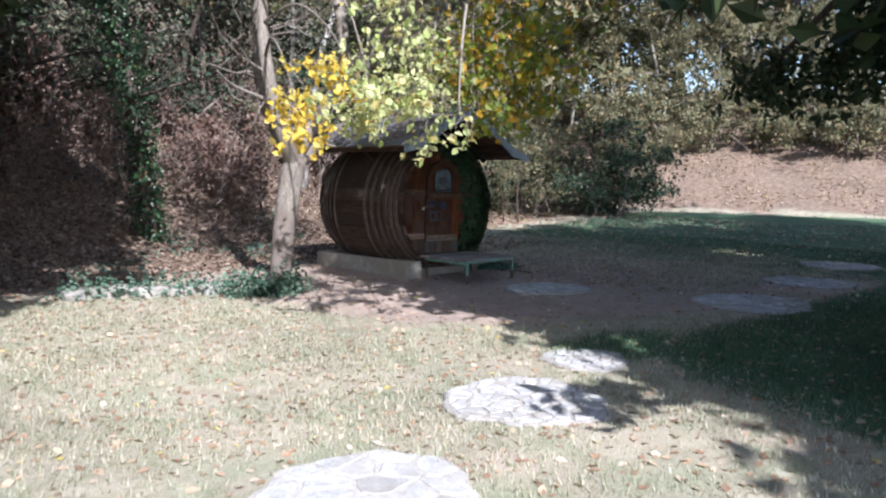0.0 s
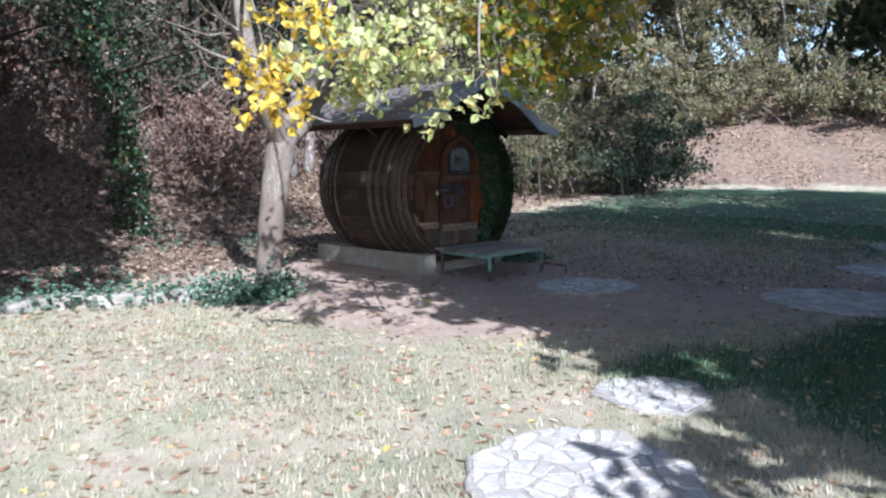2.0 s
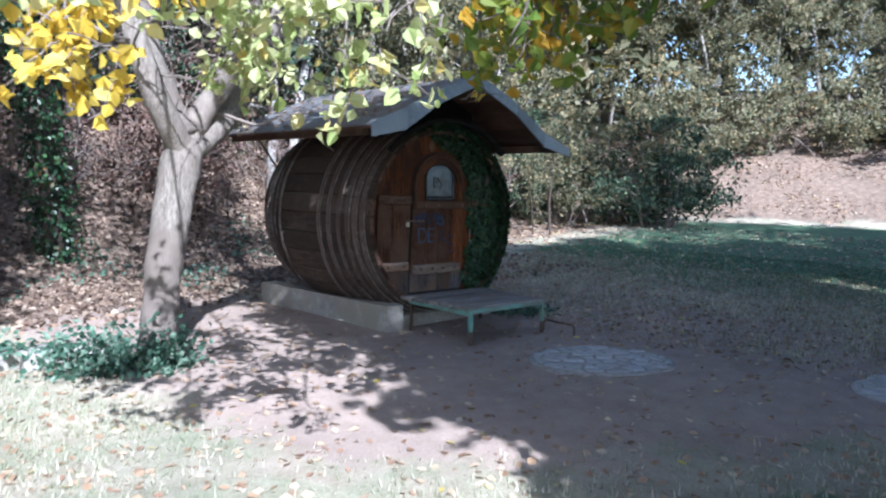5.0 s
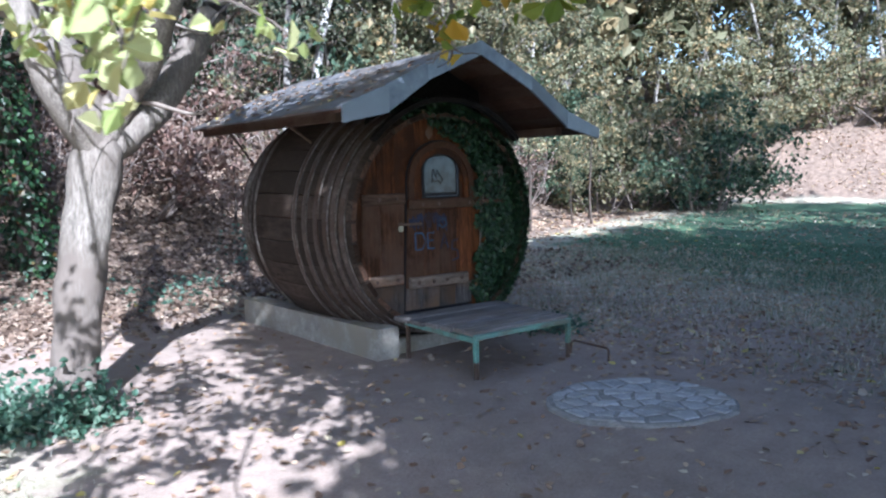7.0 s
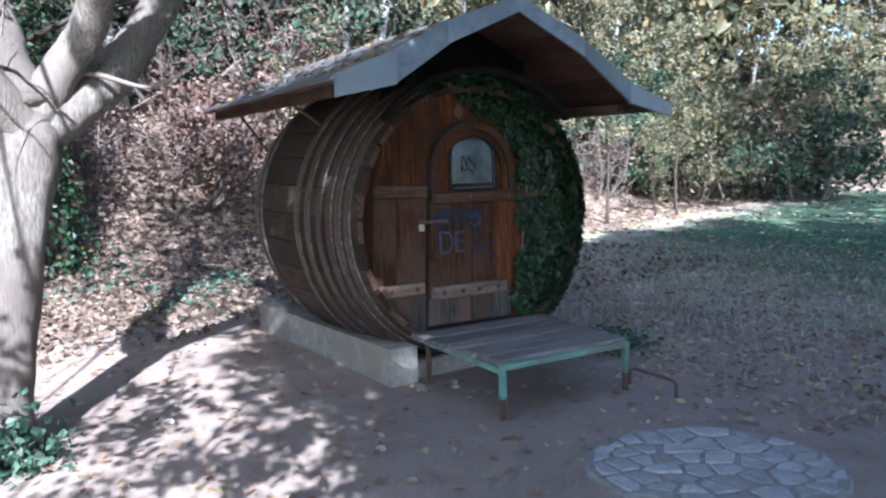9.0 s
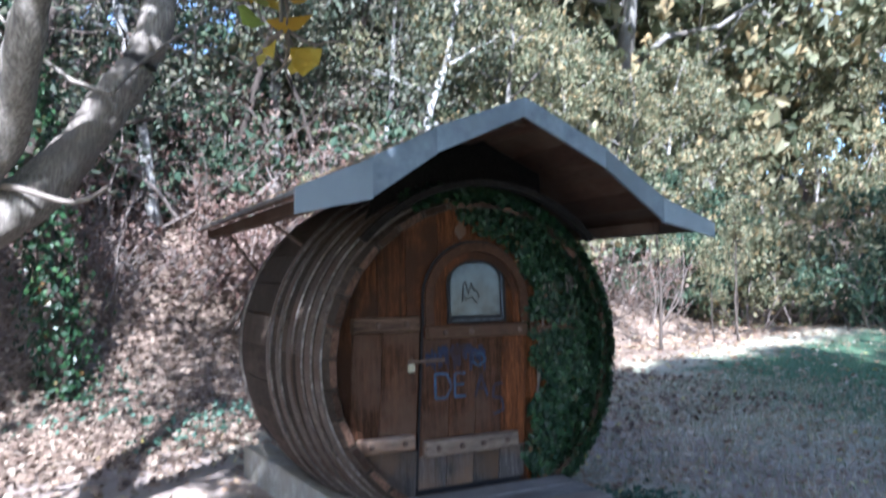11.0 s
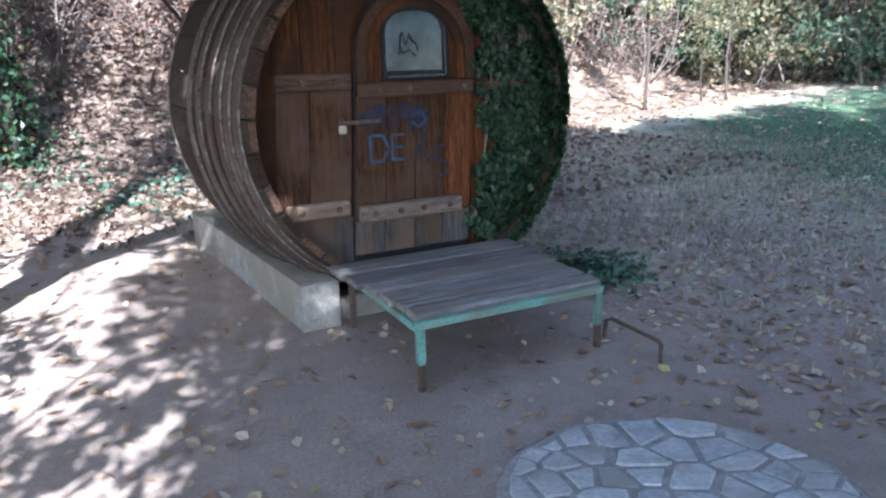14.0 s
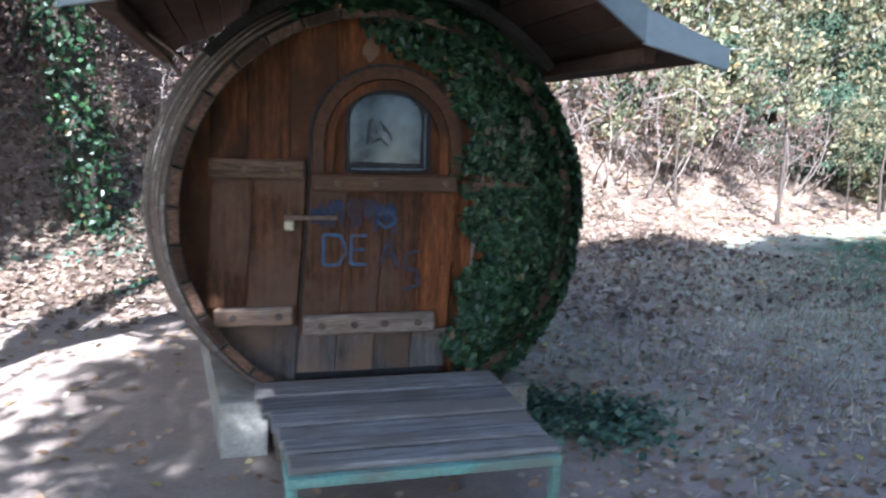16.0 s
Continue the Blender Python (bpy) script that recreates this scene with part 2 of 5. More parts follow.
M_IVY = leaf_material("ivy_leaves", [(0.0, (0.010, 0.030, 0.014)), (0.6, (0.022, 0.062, 0.025)), (0.95, (0.055, 0.12, 0.045)), (0.985, (0.07, 0.08, 0.03)), (1.0, (0.20, 0.075, 0.025))], 0.12, 0.4)
# Lighter copy of the ivy green: the wash of sunlight is in its colour.
M_WASHEDIVY = leaf_material("sun_washed_ivy_leaves", [(0.0, (0.035, 0.085, 0.055)), (0.5, (0.075, 0.155, 0.105)), (1.0, (0.20, 0.29, 0.215))], 0.3, 0.5)
M_FALLEN = leaf_material("fallen_leaves", [(0.0, (0.25, 0.15, 0.10)), (0.4, (0.38, 0.255, 0.165)), (0.75, (0.52, 0.40, 0.29)), (0.94, (0.60, 0.52, 0.43)), (1.0, (0.62, 0.50, 0.12))], 0.15, 0.75)
M_LITTER = leaf_material("old_leaf_litter", [(0.0, (0.09, 0.058, 0.043)), (0.4, (0.17, 0.117, 0.087)), (0.8, (0.29, 0.217, 0.165)), (1.0, (0.44, 0.355, 0.28))], 0.12, 0.8)
M_GRASS = leaf_material("short_grass", [(0.0, (0.17, 0.22, 0.11)), (0.4, (0.38, 0.38, 0.26)), (0.8, (0.58, 0.54, 0.43)), (1.0, (0.68, 0.63, 0.53))], 0.3)
M_LAWN = leaf_material("lawn_grass", [(0.0, (0.04, 0.09, 0.045)), (0.6, (0.085, 0.175, 0.085)), (1.0, (0.21, 0.28, 0.15))], 0.3)


# ---- geometry tools ----
class Geo:
    """Gathers points and faces for one mesh."""
    def __init__(self):
        self.v, self.f, self.n = [], [], 0

    def add(self, verts, faces):
        self.v.extend(tuple(p) for p in verts)
        self.f.extend(tuple(i + self.n for i in f) for f in faces)
        self.n += len(verts)
        return self

    def mesh(self, name, mat, smooth=False):
        me = bpy.data.meshes.new(name)
        me.from_pydata(self.v, [], self.f)
        me.materials.append(mat)
        if smooth:
            me.polygons.foreach_set("use_smooth", [True] * len(me.polygons))
        me.update()
        return me

    def box(self, x0, x1, y0, y1, z0, z1, b=0.006):
        """A box with chamfered edges."""
        b = min(b, (x1 - x0) / 3, (y1 - y0) / 3, (z1 - z0) / 3)
        bm = bmesh.new()
        bmesh.ops.create_cube(bm, size=1)
        for v in bm.verts:
            v.co = ((x0 + x1) / 2 + v.co.x * (x1 - x0), (y0 + y1) / 2 + v.co.y * (y1 - y0), (z0 + z1) / 2 + v.co.z * (z1 - z0))
        bmesh.ops.bevel(bm, geom=bm.edges, offset=b, segments=1, affect="EDGES")
        bm.verts.index_update()
        self.add([v.co[:] for v in bm.verts], [[v.index for v in f.verts] for f in bm.faces])
        bm.free()
        return self

    def tube(self, path, radii, sides=7, cap=True):
        P = [Vector(p) for p in path]
        rings = []
        for i, p in enumerate(P):
            d = (P[min(i + 1, len(P) - 1)] - P[max(i - 1, 0)]).normalized()
            u = d.cross(Vector((0.31, 0.17, 0.93) if abs(d.z) < 0.9 else (1, 0.1, 0))).normalized()
            w = d.cross(u)
            rings.append([p + radii[i] * (math.cos(a) * u + math.sin(a) * w) for a in (2 * math.pi * k / sides for k in range(sides))])
        v = [tuple(q) for r in rings for q in r]
        f = [(i * sides + k, i * sides + (k + 1) % sides, (i + 1) * sides + (k + 1) % sides, (i + 1) * sides + k) for i in range(len(P) - 1) for k in range(sides)]
        if cap:
            f += [tuple(range(sides))[::-1], tuple((len(P) - 1) * sides + k for k in range(sides))]
        return self.add(v, f)

    def prism(self, outline, y0, y1):
        """An outline in x and z, carried from y0 to y1."""
        n = len(outline)
        v = [(x, y0, z) for x, z in outline] + [(x, y1, z) for x, z in outline]
        f = [tuple(range(n)), tuple(range(2 * n - 1, n - 1, -1))] + [(i, n + i, n + (i + 1) % n, (i + 1) % n) for i in range(n)]
        return self.add(v, f)


def roughen(ob, amp, scale, stretch=0.35):
    """Works knots and furrows into a trunk."""
    me = ob.data
    for v in me.vertices:
        p = Vector((v.co.x, v.co.y, v.co.z * stretch)) * scale
        v.co += v.normal * amp * (noise.noise(p) + 0.5 * noise.noise(p * 2.7) + 0.6 * noise.noise(v.co * 3.1))
    me.update()
    return ob


def thing(name, at, label, category, group="", kind=""):
    ob = new(name)
    ob.empty_display_size = 0.1
    ob.matrix_world = at if isinstance(at, Matrix) else Matrix.Translation(at)
    return tagged(ob, label, category, group, kind)


def part(name, geo, mat, parent, label="", smooth=False, at=None):
    me = geo if isinstance(geo, bpy.types.Mesh) else geo.mesh(name, mat, smooth)
    ob = new(name, me)
    ob.parent = parent
    if at is not None:
        ob.matrix_local = at
    return tagged(ob, label) if label else ob


def leaf_mesh(name, points, sizes, mat, rs, out=None, droop=0.3, wide=0.62, flat=False, simple=False):
    """Folded leaves at the points; out: outward directions that they face."""
    P = np.asarray(points, float)
    n = len(P)
    S = np.asarray(sizes, float).reshape(n, 1)
    N = rs.normal(size=(n, 3))
    if out is not None:
        N = N * 0.45 + np.asarray(out, float)
    if flat:
        N = N * 0.28 + np.array([0, 0, 1.0])
    N /= np.linalg.norm(N, axis=1, keepdims=True)
    D = rs.normal(size=(n, 3)) + (0 if flat else np.array([0, 0, -droop * 2]))
    D -= N * np.sum(D * N, axis=1, keepdims=True)
    D /= np.linalg.norm(D, axis=1, keepdims=True)
    W = np.cross(N, D)
    fold = N * S * (0.05 if flat else 0.16)
    if simple:
        V = np.stack([P - D * S * 0.5, P + W * S * wide * 0.5 + fold, P + D * S * 0.5, P - W * S * wide * 0.5 + fold], axis=1).reshape(-1, 3)
        me = bpy.data.meshes.new(name)
        me.from_pydata(V.tolist(), [], np.arange(4 * n).reshape(-1, 4).tolist())
        me.materials.append(mat)
        return me
    V = np.stack([P - D * S * 0.5, P - D * S * 0.15 + W * S * wide * 0.5 + fold, P + D * S * 0.22 + W * S * wide * 0.36 + fold, P + D * S * 0.55, P + D * S * 0.22 - W * S * wide * 0.36 + fold, P - D * S * 0.15 - W * S * wide * 0.5 + fold], axis=1).reshape(-1, 3)
    i = np.arange(n)[:, None] * 6
    F = np.concatenate([i + np.array([[0, 3, 2, 1]]), i + np.array([[0, 5, 4, 3]])], axis=0)
    me = bpy.data.meshes.new(name)
    me.from_pydata(V.tolist(), [], F.tolist())
    me.materials.append(mat)
    return me


# ---- lie of the land ----
def ground_z(x, y):
    x, y = np.asarray(x, float), np.asarray(y, float)
    d1 = (-10 * (x - 3) + 26 * (y - 12.6)) / 27.86
    d2 = (20 * (x - 30) + 8 * (y - 24)) / 21.54
    a = np.clip(d1, 0, None)
    h1 = np.where(a < 2.5, 0.25 * a + 0.085 * a * a, 1.156 + 0.675 * (a - 2.5))
    h1 = 16 * np.tanh(h1 / 16)
    b = np.clip(d2, 0, None)
    h2 = 9 * np.tanh(0.52 * b / 9)
    bumps = 0.018 * np.sin(1.7 * x + 0.6 * y) * np.sin(1.3 * y - 0.4 * x) + 0.10 * np.clip(np.maximum(a, b) / 3, 0, 1) * np.sin(1.1 * x + 2.1) * np.sin(0.9 * y)
    return -0.035 + np.maximum(h1, h2) + bumps


def build_ground():
    def axis(lo, hi, step, far):
        core = np.arange(lo, hi + 1e-6, step)
        grow = np.cumsum(step * 1.13 ** np.arange(1, 60))
        grow = grow[grow < far]
        return np.concatenate([lo - grow[::-1], core, hi + grow])
    xs, ys = axis(-2, 22, 0.22, 700), axis(-1, 22, 0.22, 700)
    X, Y = np.meshgrid(xs, ys)
    Z = ground_z(X, Y)
    nx, ny = len(xs), len(ys)
    V = np.stack([X.ravel(), Y.ravel(), Z.ravel()], 1)
    k = (np.arange(ny - 1)[:, None] * nx + np.arange(nx - 1)[None, :]).ravel()
    me = bpy.data.meshes.new("ground")
    me.from_pydata(V.tolist(), [], np.stack([k, k + 1, k + nx + 1, k + nx], 1).tolist())
    me.polygons.foreach_set("use_smooth", [True] * len(me.polygons))
    me.materials.append(M_GROUND)
    soil, lush, litter = cover_at(V[:, 0], V[:, 1])
    att = me.color_attributes.new("cover", "FLOAT_COLOR", "POINT")
    att.data.foreach_set("color", np.stack([soil, lush, litter, np.ones_like(soil)], 1).ravel())
    return tagged(new("ground", me), "worn autumn meadow, bare soil and leaf-strewn hillside", "ground", kind="structure")


def cover_at(x, y):
    """How much bare soil, lush lawn and leaf litter the ground carries."""
    d1 = (-10 * (x - 3) + 26 * (y - 12.6)) / 27.86
    d2 = (20 * (x - 30) + 8 * (y - 24)) / 21.54
    path = np.exp(-(((x - 7.4) / 2.9) ** 2 + ((y - 6.9) / 2.2) ** 2) ** 2)
    path = np.maximum(path, np.exp(-(((x - 6.0) / 1.8) ** 2 + ((y - 9.6) / 3.2) ** 2) ** 2) * 0.85)
    path = np.maximum(path, 0.8 * np.exp(-(((x - 9.5) / 3.5) ** 2 + ((y - 4.9) / 0.8) ** 2) ** 2))
    lush = np.clip((x - 10.5) / 5.0, 0, 1) * np.clip((10.6 - (y - 0.36 * x)) / 4.0, 0, 1)
    lush = np.maximum(lush, np.clip((x - 4.9 + 0.4 * (3.2 - y)) / 1.3, 0, 1) * np.clip((4.2 - y) / 1.0, 0, 1))
    lush = np.maximum(lush, 0.85 * np.exp(-(((x - 5.8) / 1.1) ** 2 + ((y - 3.9) / 0.6) ** 2)))
    lush = lush * np.clip(-(d2 + 0.6) / 2.0, 0, 1)
    litter = np.clip(np.maximum((d1 + 3.2) / 2.4, (d2 + 0.8) / 1.6), 0, 1)
    litter = np.maximum(litter, 0.2 * np.exp(-(((x - 11) / 3.0) ** 2 + ((y - 10.5) / 3.0) ** 2) ** 2))
    litter = np.maximum(litter, 0.25 * np.clip((x - 8.8) / 1.5, 0, 1) * (1 - lush))
    path = np.maximum(path, 0.75 * np.clip((x - 8.8) / 1.5, 0, 1) * (1 - lush) * np.clip((13.5 - x) / 3, 0, 1))
    return path, lush, litter * (1 - 0.6 * lush * (x < 9.5))


build_ground()

# ---- the barrel house ----
BX, BZ, Y0, Y1B, YM = 8.03, 1.03, 8.55, 10.65, 9.60
BULGE, CURVE = 1.10, 0.165


def barrel_r(y):
    return BULGE - CURVE * (y - YM) ** 2


def stave_mesh(width):
    g, n = Geo(), 12
    v = []
    for i in range(n + 1):
        y = Y0 + (Y1B - Y0) * i / n
        r, q = barrel_r(y), barrel_r(y) - 0.045
        for rad, inset in ((r, 0.004), (q, 0.004)):
            for s in (-1, 1):
                a = s * (width / 2 - inset / rad)
                v.append((rad * math.sin(a), y - YM, rad * math.cos(a)))
    f = []
    for i in range(n):
        a, b = i * 4, i * 4 + 4
        f += [(a, b, b + 1, a + 1), (a + 2, a + 3, b + 3, b + 2), (a, a + 2, b + 2, b), (a + 1, b + 1, b + 3, a + 3)]
    f += [(0, 1, 3, 2), (n * 4, n * 4 + 2, n * 4 + 3, n * 4 + 1)]
    g.add(v, f)
    return g.mesh("stave", M_STAVE)


def ring(g, r0, r1, y0, y1, a0=0.0, a1=2 * math.pi, steps=72, r0b=None, r1b=None):
    """A band round the barrel's axis, r0 inside and r1 outside."""
    r0b, r1b = r0b or r0, r1b or r1
    closed = abs(a1 - a0 - 2 * math.pi) < 1e-6
    n = steps if closed else steps + 1
    v = []
    for i in range(n):
        a = a0 + (a1 - a0) * i / steps
        c, s = math.cos(a), math.sin(a)
        v += [(r0 * c, y0, r0 * s), (r1 * c, y0, r1 * s), (r1b * c, y1, r1b * s), (r0b * c, y1, r0b * s)]
    f = []
    for i in range(n if closed else n - 1):
        p, q = i * 4, ((i + 1) % n) * 4
        f += [(p + k, p + (k + 1) % 4, q + (k + 1) % 4, q + k) for k in range(4)]
    if not closed:
        f += [(0, 3, 2, 1), tuple((n - 1) * 4 + k for k in range(4))]
    return g.add(v, f)


def arch(cx, w, z0, top, steps=14):
    """An arched outline in x and z: upright sides and a round head."""
    r = w / 2
    pts = [(cx - r, z0), (cx + r, z0)]
    pts += [(cx + r * math.cos(a), top - r + r * math.sin(a)) for a in (math.pi * k / steps for k in range(steps + 1))]
    return pts


house = thing("barrel_house", (BX, YM, 0), "old oak wine barrel made into a hut, half grown with ivy", "barrel house")
OFF = Matrix.Translation((-BX, -YM, 0))
HEAD_Y = 8.655
stave = stave_mesh(2 * math.pi / 34)
for k in range(34):
    part("stave", stave, M_STAVE, house, at=pose(0, 0, BZ, 0, 360 / 34 * k + 3, 0))
w = math.pi / 34 * 0.82
r0, r1 = barrel_r(Y0) - 0.040, barrel_r(Y0) - 0.004
end = Geo().prism([(r0 * math.sin(-w), r0 * math.cos(w)), (r0 * math.sin(w), r0 * math.cos(w)), (r1 * math.sin(w), r1 * math.cos(w)), (r1 * math.sin(-w), r1 * math.cos(w))], Y0 - 0.006 - YM, Y0 + 0.002 - YM).mesh("stave_end", M_ENDGRAIN)
for k in range(34):
    part("stave_end", end, M_ENDGRAIN, house, "worn pale stave end" if k == 0 else "", at=pose(0, 0, BZ, 0, 360 / 34 * k + 3, 0))
for y in (8.63, 8.72, 8.81, 8.92, 9.06, 9.20, 10.0, 10.14, 10.28, 10.38, 10.47, 10.56):
    g = Geo()
    ring(g, barrel_r(y) - 0.004, barrel_r(y) + 0.009, y - YM - 0.024, y - YM + 0.024, r0b=barrel_r(y + 0.048) - 0.004, r1b=barrel_r(y + 0.048) + 0.009)
    band = part("hoop", g, M_HOOPDARK, house, "rusty dark iron hoop with thin brighter edges", at=Matrix.Translation((0, 0, BZ)))
    for e0, e1 in ((-0.027, -0.016), (0.017, 0.024)):
        g = Geo()
        ring(g, barrel_r(y + e0) + 0.002, barrel_r(y + e0) + 0.0135, y - YM + e0, y - YM + e1)
        part("hoop_edge", g, M_HOOP, band, "thin brighter edge")

# the two heads, of upright boards; the front one leans back a little
TIP = Matrix.Translation((0, HEAD_Y - YM, 0.55)) @ pose(0, 0, 0, -2.5) @ Matrix.Translation((0, YM - HEAD_Y, -0.55))
HR = barrel_r(HEAD_Y) - 0.05


def head_board(xa, xb, y0, y1, z_low=None, hole=None):
    """One upright board of the round head, cut to the circle."""
    pts = []
    for i in range(7):
        x = xa + (xb - xa) * i / 6
        pts.append((x, math.sqrt(max(HR * HR - x * x, 1e-4))))
    low = [(x, -z) for x, z in pts] if z_low is None else [(pts[0][0], z_low), (pts[-1][0], z_low)]
    return [(x, z + BZ) for x, z in low] + [(x, z + BZ) for x, z in reversed(pts)]


edges = [-HR + 0.004, -0.74, -0.585, -0.405, -0.19, 0.03, 0.22, 0.36, 0.55, 0.73, HR - 0.004]
for a, b in zip(edges[:-1], edges[1:]):
    part("head_board", Geo().prism(head_board(a + 0.002, b - 0.002, 0, 0), HEAD_Y - YM, HEAD_Y + 0.04 - YM), M_HEAD, house, at=TIP)
for a, b in zip(edges[:-1], edges[1:]):
    part("head_board", Geo().prism(head_board(a + 0.002, b - 0.002, 0, 0), 10.56 - YM, 10.60 - YM), M_HEAD, house)
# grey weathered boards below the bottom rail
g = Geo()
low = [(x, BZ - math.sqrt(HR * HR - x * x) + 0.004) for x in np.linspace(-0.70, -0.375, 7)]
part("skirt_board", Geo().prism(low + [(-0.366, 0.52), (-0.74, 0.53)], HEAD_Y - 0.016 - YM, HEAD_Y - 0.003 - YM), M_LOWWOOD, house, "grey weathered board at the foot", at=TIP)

# the door with its arched head; its sides lean with the barrel
def slant(z):
    return 0.073 * (z - 1.2)


def leaning_board(x0, x1, z0, z1, y0, y1, b=0.003):
    """A board whose sides follow the door's slant, with chamfered front edges."""
    o = [(x0 + slant(z0), z0), (x1 + slant(z0), z0), (x1 + slant(z1), z1), (x0 + slant(z1), z1)]
    i = [(x0 + slant(z0) + b, z0 + b), (x1 + slant(z0) - b, z0 + b), (x1 + slant(z1) - b, z1 - b), (x0 + slant(z1) + b, z1 - b)]
    v = [(x, y0, z) for x, z in i] + [(x, y0 + b, z) for x, z in o] + [(x, y1, z) for x, z in o]
    f = [(0, 1, 2, 3), (11, 10, 9, 8)] + [(4 * r + k, 4 * r + 4 + k, 4 * r + 4 + (k + 1) % 4, 4 * r + (k + 1) % 4) for r in (0, 1) for k in range(4)]
    return Geo().add(v, f)


def arch_band(w0, w1, dy, top):
    """A raised band that follows the door's round head."""
    o, i = arch(0.036, w0, 1.22, top, 24), arch(0.036, w1, 1.22, top - (w0 - w1) / 2, 24)
    o, i = [o[1]] + o[2:] + [o[0]], [i[1]] + i[2:] + [i[0]]
    n = len(o)
    v = [(x, FY - dy, z) for x, z in o] + [(x, FY - dy, z) for x, z in i] + [(x, FY, z) for x, z in o] + [(x, FY, z) for x, z in i]
    f = []
    for k in range(n - 1):
        f += [(k, k + 1, n + k + 1, n + k), (k, 2 * n + k, 2 * n + k + 1, k + 1), (n + k, n + k + 1, 3 * n + k + 1, 3 * n + k)]
    return Geo().add(v, f + [(0, n, 3 * n, 2 * n), (n - 1, 3 * n - 1, 4 * n - 1, 2 * n - 1)])


panel = arch(0.036, 0.69, 1.2, 1.70)
panel[0], panel[1] = (-0.312 + slant(0.265), 0.265), (0.381 + slant(0.265), 0.265)
door = part("door", Geo().prism(panel, HEAD_Y - 0.022 - YM, HEAD_Y - 0.004 - YM), M_HEAD, house, "closed plank door with an arched head and peeling blue paint", at=TIP)
FY = HEAD_Y - 0.022 - YM
part("door_gap", leaning_board(-0.323, -0.314, 0.265, 1.24, FY - 0.004, FY + 0.02, 0.001), M_DARKFRAME, door, "dark gap along the door edge")
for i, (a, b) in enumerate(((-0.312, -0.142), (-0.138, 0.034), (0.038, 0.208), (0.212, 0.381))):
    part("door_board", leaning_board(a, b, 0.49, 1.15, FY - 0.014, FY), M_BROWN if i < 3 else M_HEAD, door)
    part("door_board", leaning_board(a, b, 0.30, 0.485, FY - 0.010 - 0.003 * (i % 2), FY), M_LOWWOOD, door, "grey board, damp and darkened for shade")
part("door_gap", leaning_board(-0.312, 0.36, 0.266, 0.298, FY - 0.003, FY, 0.001), M_DARKFRAME, door, "dark gap under the door")
part("door_gap", arch_band(0.722, 0.694, 0.012, 1.716), M_DARKFRAME, door, "dark gap round the arched head")
part("arch_frame", arch_band(0.692, 0.585, 0.034, 1.701), M_FRAME, door)
part("arch_moulding", arch_band(0.575, 0.49, 0.022, 1.643), M_HEAD, door)
win = part("window", Geo().prism([(-0.158, 1.225), (0.236, 1.225), (0.238, 1.47), (0.215, 1.54), (0.165, 1.585), (0.09, 1.602), (-0.02, 1.602), (-0.095, 1.585), (-0.14, 1.54), (-0.156, 1.47)], FY - 0.012, FY), M_DARKFRAME, door, "small arched window in a dark frame")
part("pane", Geo().prism([(-0.140, 1.272), (0.189, 1.268), (0.193, 1.47), (0.176, 1.525), (0.135, 1.562), (0.075, 1.576), (-0.02, 1.574), (-0.082, 1.558), (-0.122, 1.52), (-0.138, 1.47)], FY - 0.018, FY - 0.013), M_GLASS, win, "dusty reflecting glass pane")
g = Geo()
for pts in ([(-0.055, 1.44), (-0.04, 1.47), (-0.02, 1.40), (0.0, 1.46), (0.02, 1.41)], [(-0.06, 1.40), (-0.035, 1.36), (0.0, 1.38), (0.035, 1.345)], [(0.01, 1.44), (0.045, 1.40), (0.05, 1.37)], [(-0.05, 1.46), (-0.062, 1.35)]):
    g.tube([(x, FY - 0.019, z) for x, z in pts], [0.0045] * len(pts), 5)
part("scribble", g, M_DARKFRAME, win, "dark scrawl on the glass")
part("frame_edge", Geo().box(0.206, 0.214, FY - 0.024, FY - 0.012, 1.24, 1.50, 0.002), M_BLUEWOOD, win, "worn blue-grey edge of the frame")
part("frame_edge", Geo().box(-0.13, 0.20, FY - 0.022, FY - 0.012, 1.236, 1.246, 0.002), M_BLUEWOOD, win, "worn blue-grey edge of the frame")


def rail(name, x0, x1, z0, z1, tilt, parent, bolts, y=None, deep=0.048, mat=M_MIDRAIL):
    y = FY - 0.014 if y is None else y
    r = part(name, Geo().box(x0, x1, y - deep, y, z0, z1, 0.010), mat, parent, "weathered oak cross rail", at=Matrix.Translation((0, 0, 0)) @ pose(0, 0, 0, 0, 0, 0))
    for bx in bolts:
        g = Geo().tube([(bx, y - deep - 0.012, (z0 + z1) / 2), (bx, y - deep - 0.009, (z0 + z1) / 2), (bx, y - deep, (z0 + z1) / 2)], [0.008, 0.015, 0.018], 8)
        part("bolt", g, M_IRON, r, "rusty bolt head")
    return r


HY = HEAD_Y - YM
rail("mid_rail", -0.312, 0.362, 1.137, 1.215, 0, door, (-0.20, -0.03, 0.30))
rail("bottom_rail", -0.352, 0.262, 0.482, 0.575, 0, door, (-0.27, -0.12, 0.02, 0.18), deep=0.054, mat=M_WORN)
rail("side_rail", -0.752, -0.336, 1.188, 1.277, 0, house, (-0.60, -0.43), HY).matrix_local = TIP
rail("side_rail", -0.738, -0.394, 0.528, 0.612, 0, house, (-0.66, -0.46), HY, 0.056, M_WORN).matrix_local = TIP
rail("side_rail", 0.400, 0.746, 1.125, 1.194, 0, house, (0.47,), HY).matrix_local = TIP
for a, b in ((-0.735, -0.562), (-0.558, -0.332)):
    part("side_board", leaning_board(a, b, 0.612, 1.188, HY - 0.016, HY - 0.003), M_BROWN, house, "weathered brown board beside the door", at=TIP)
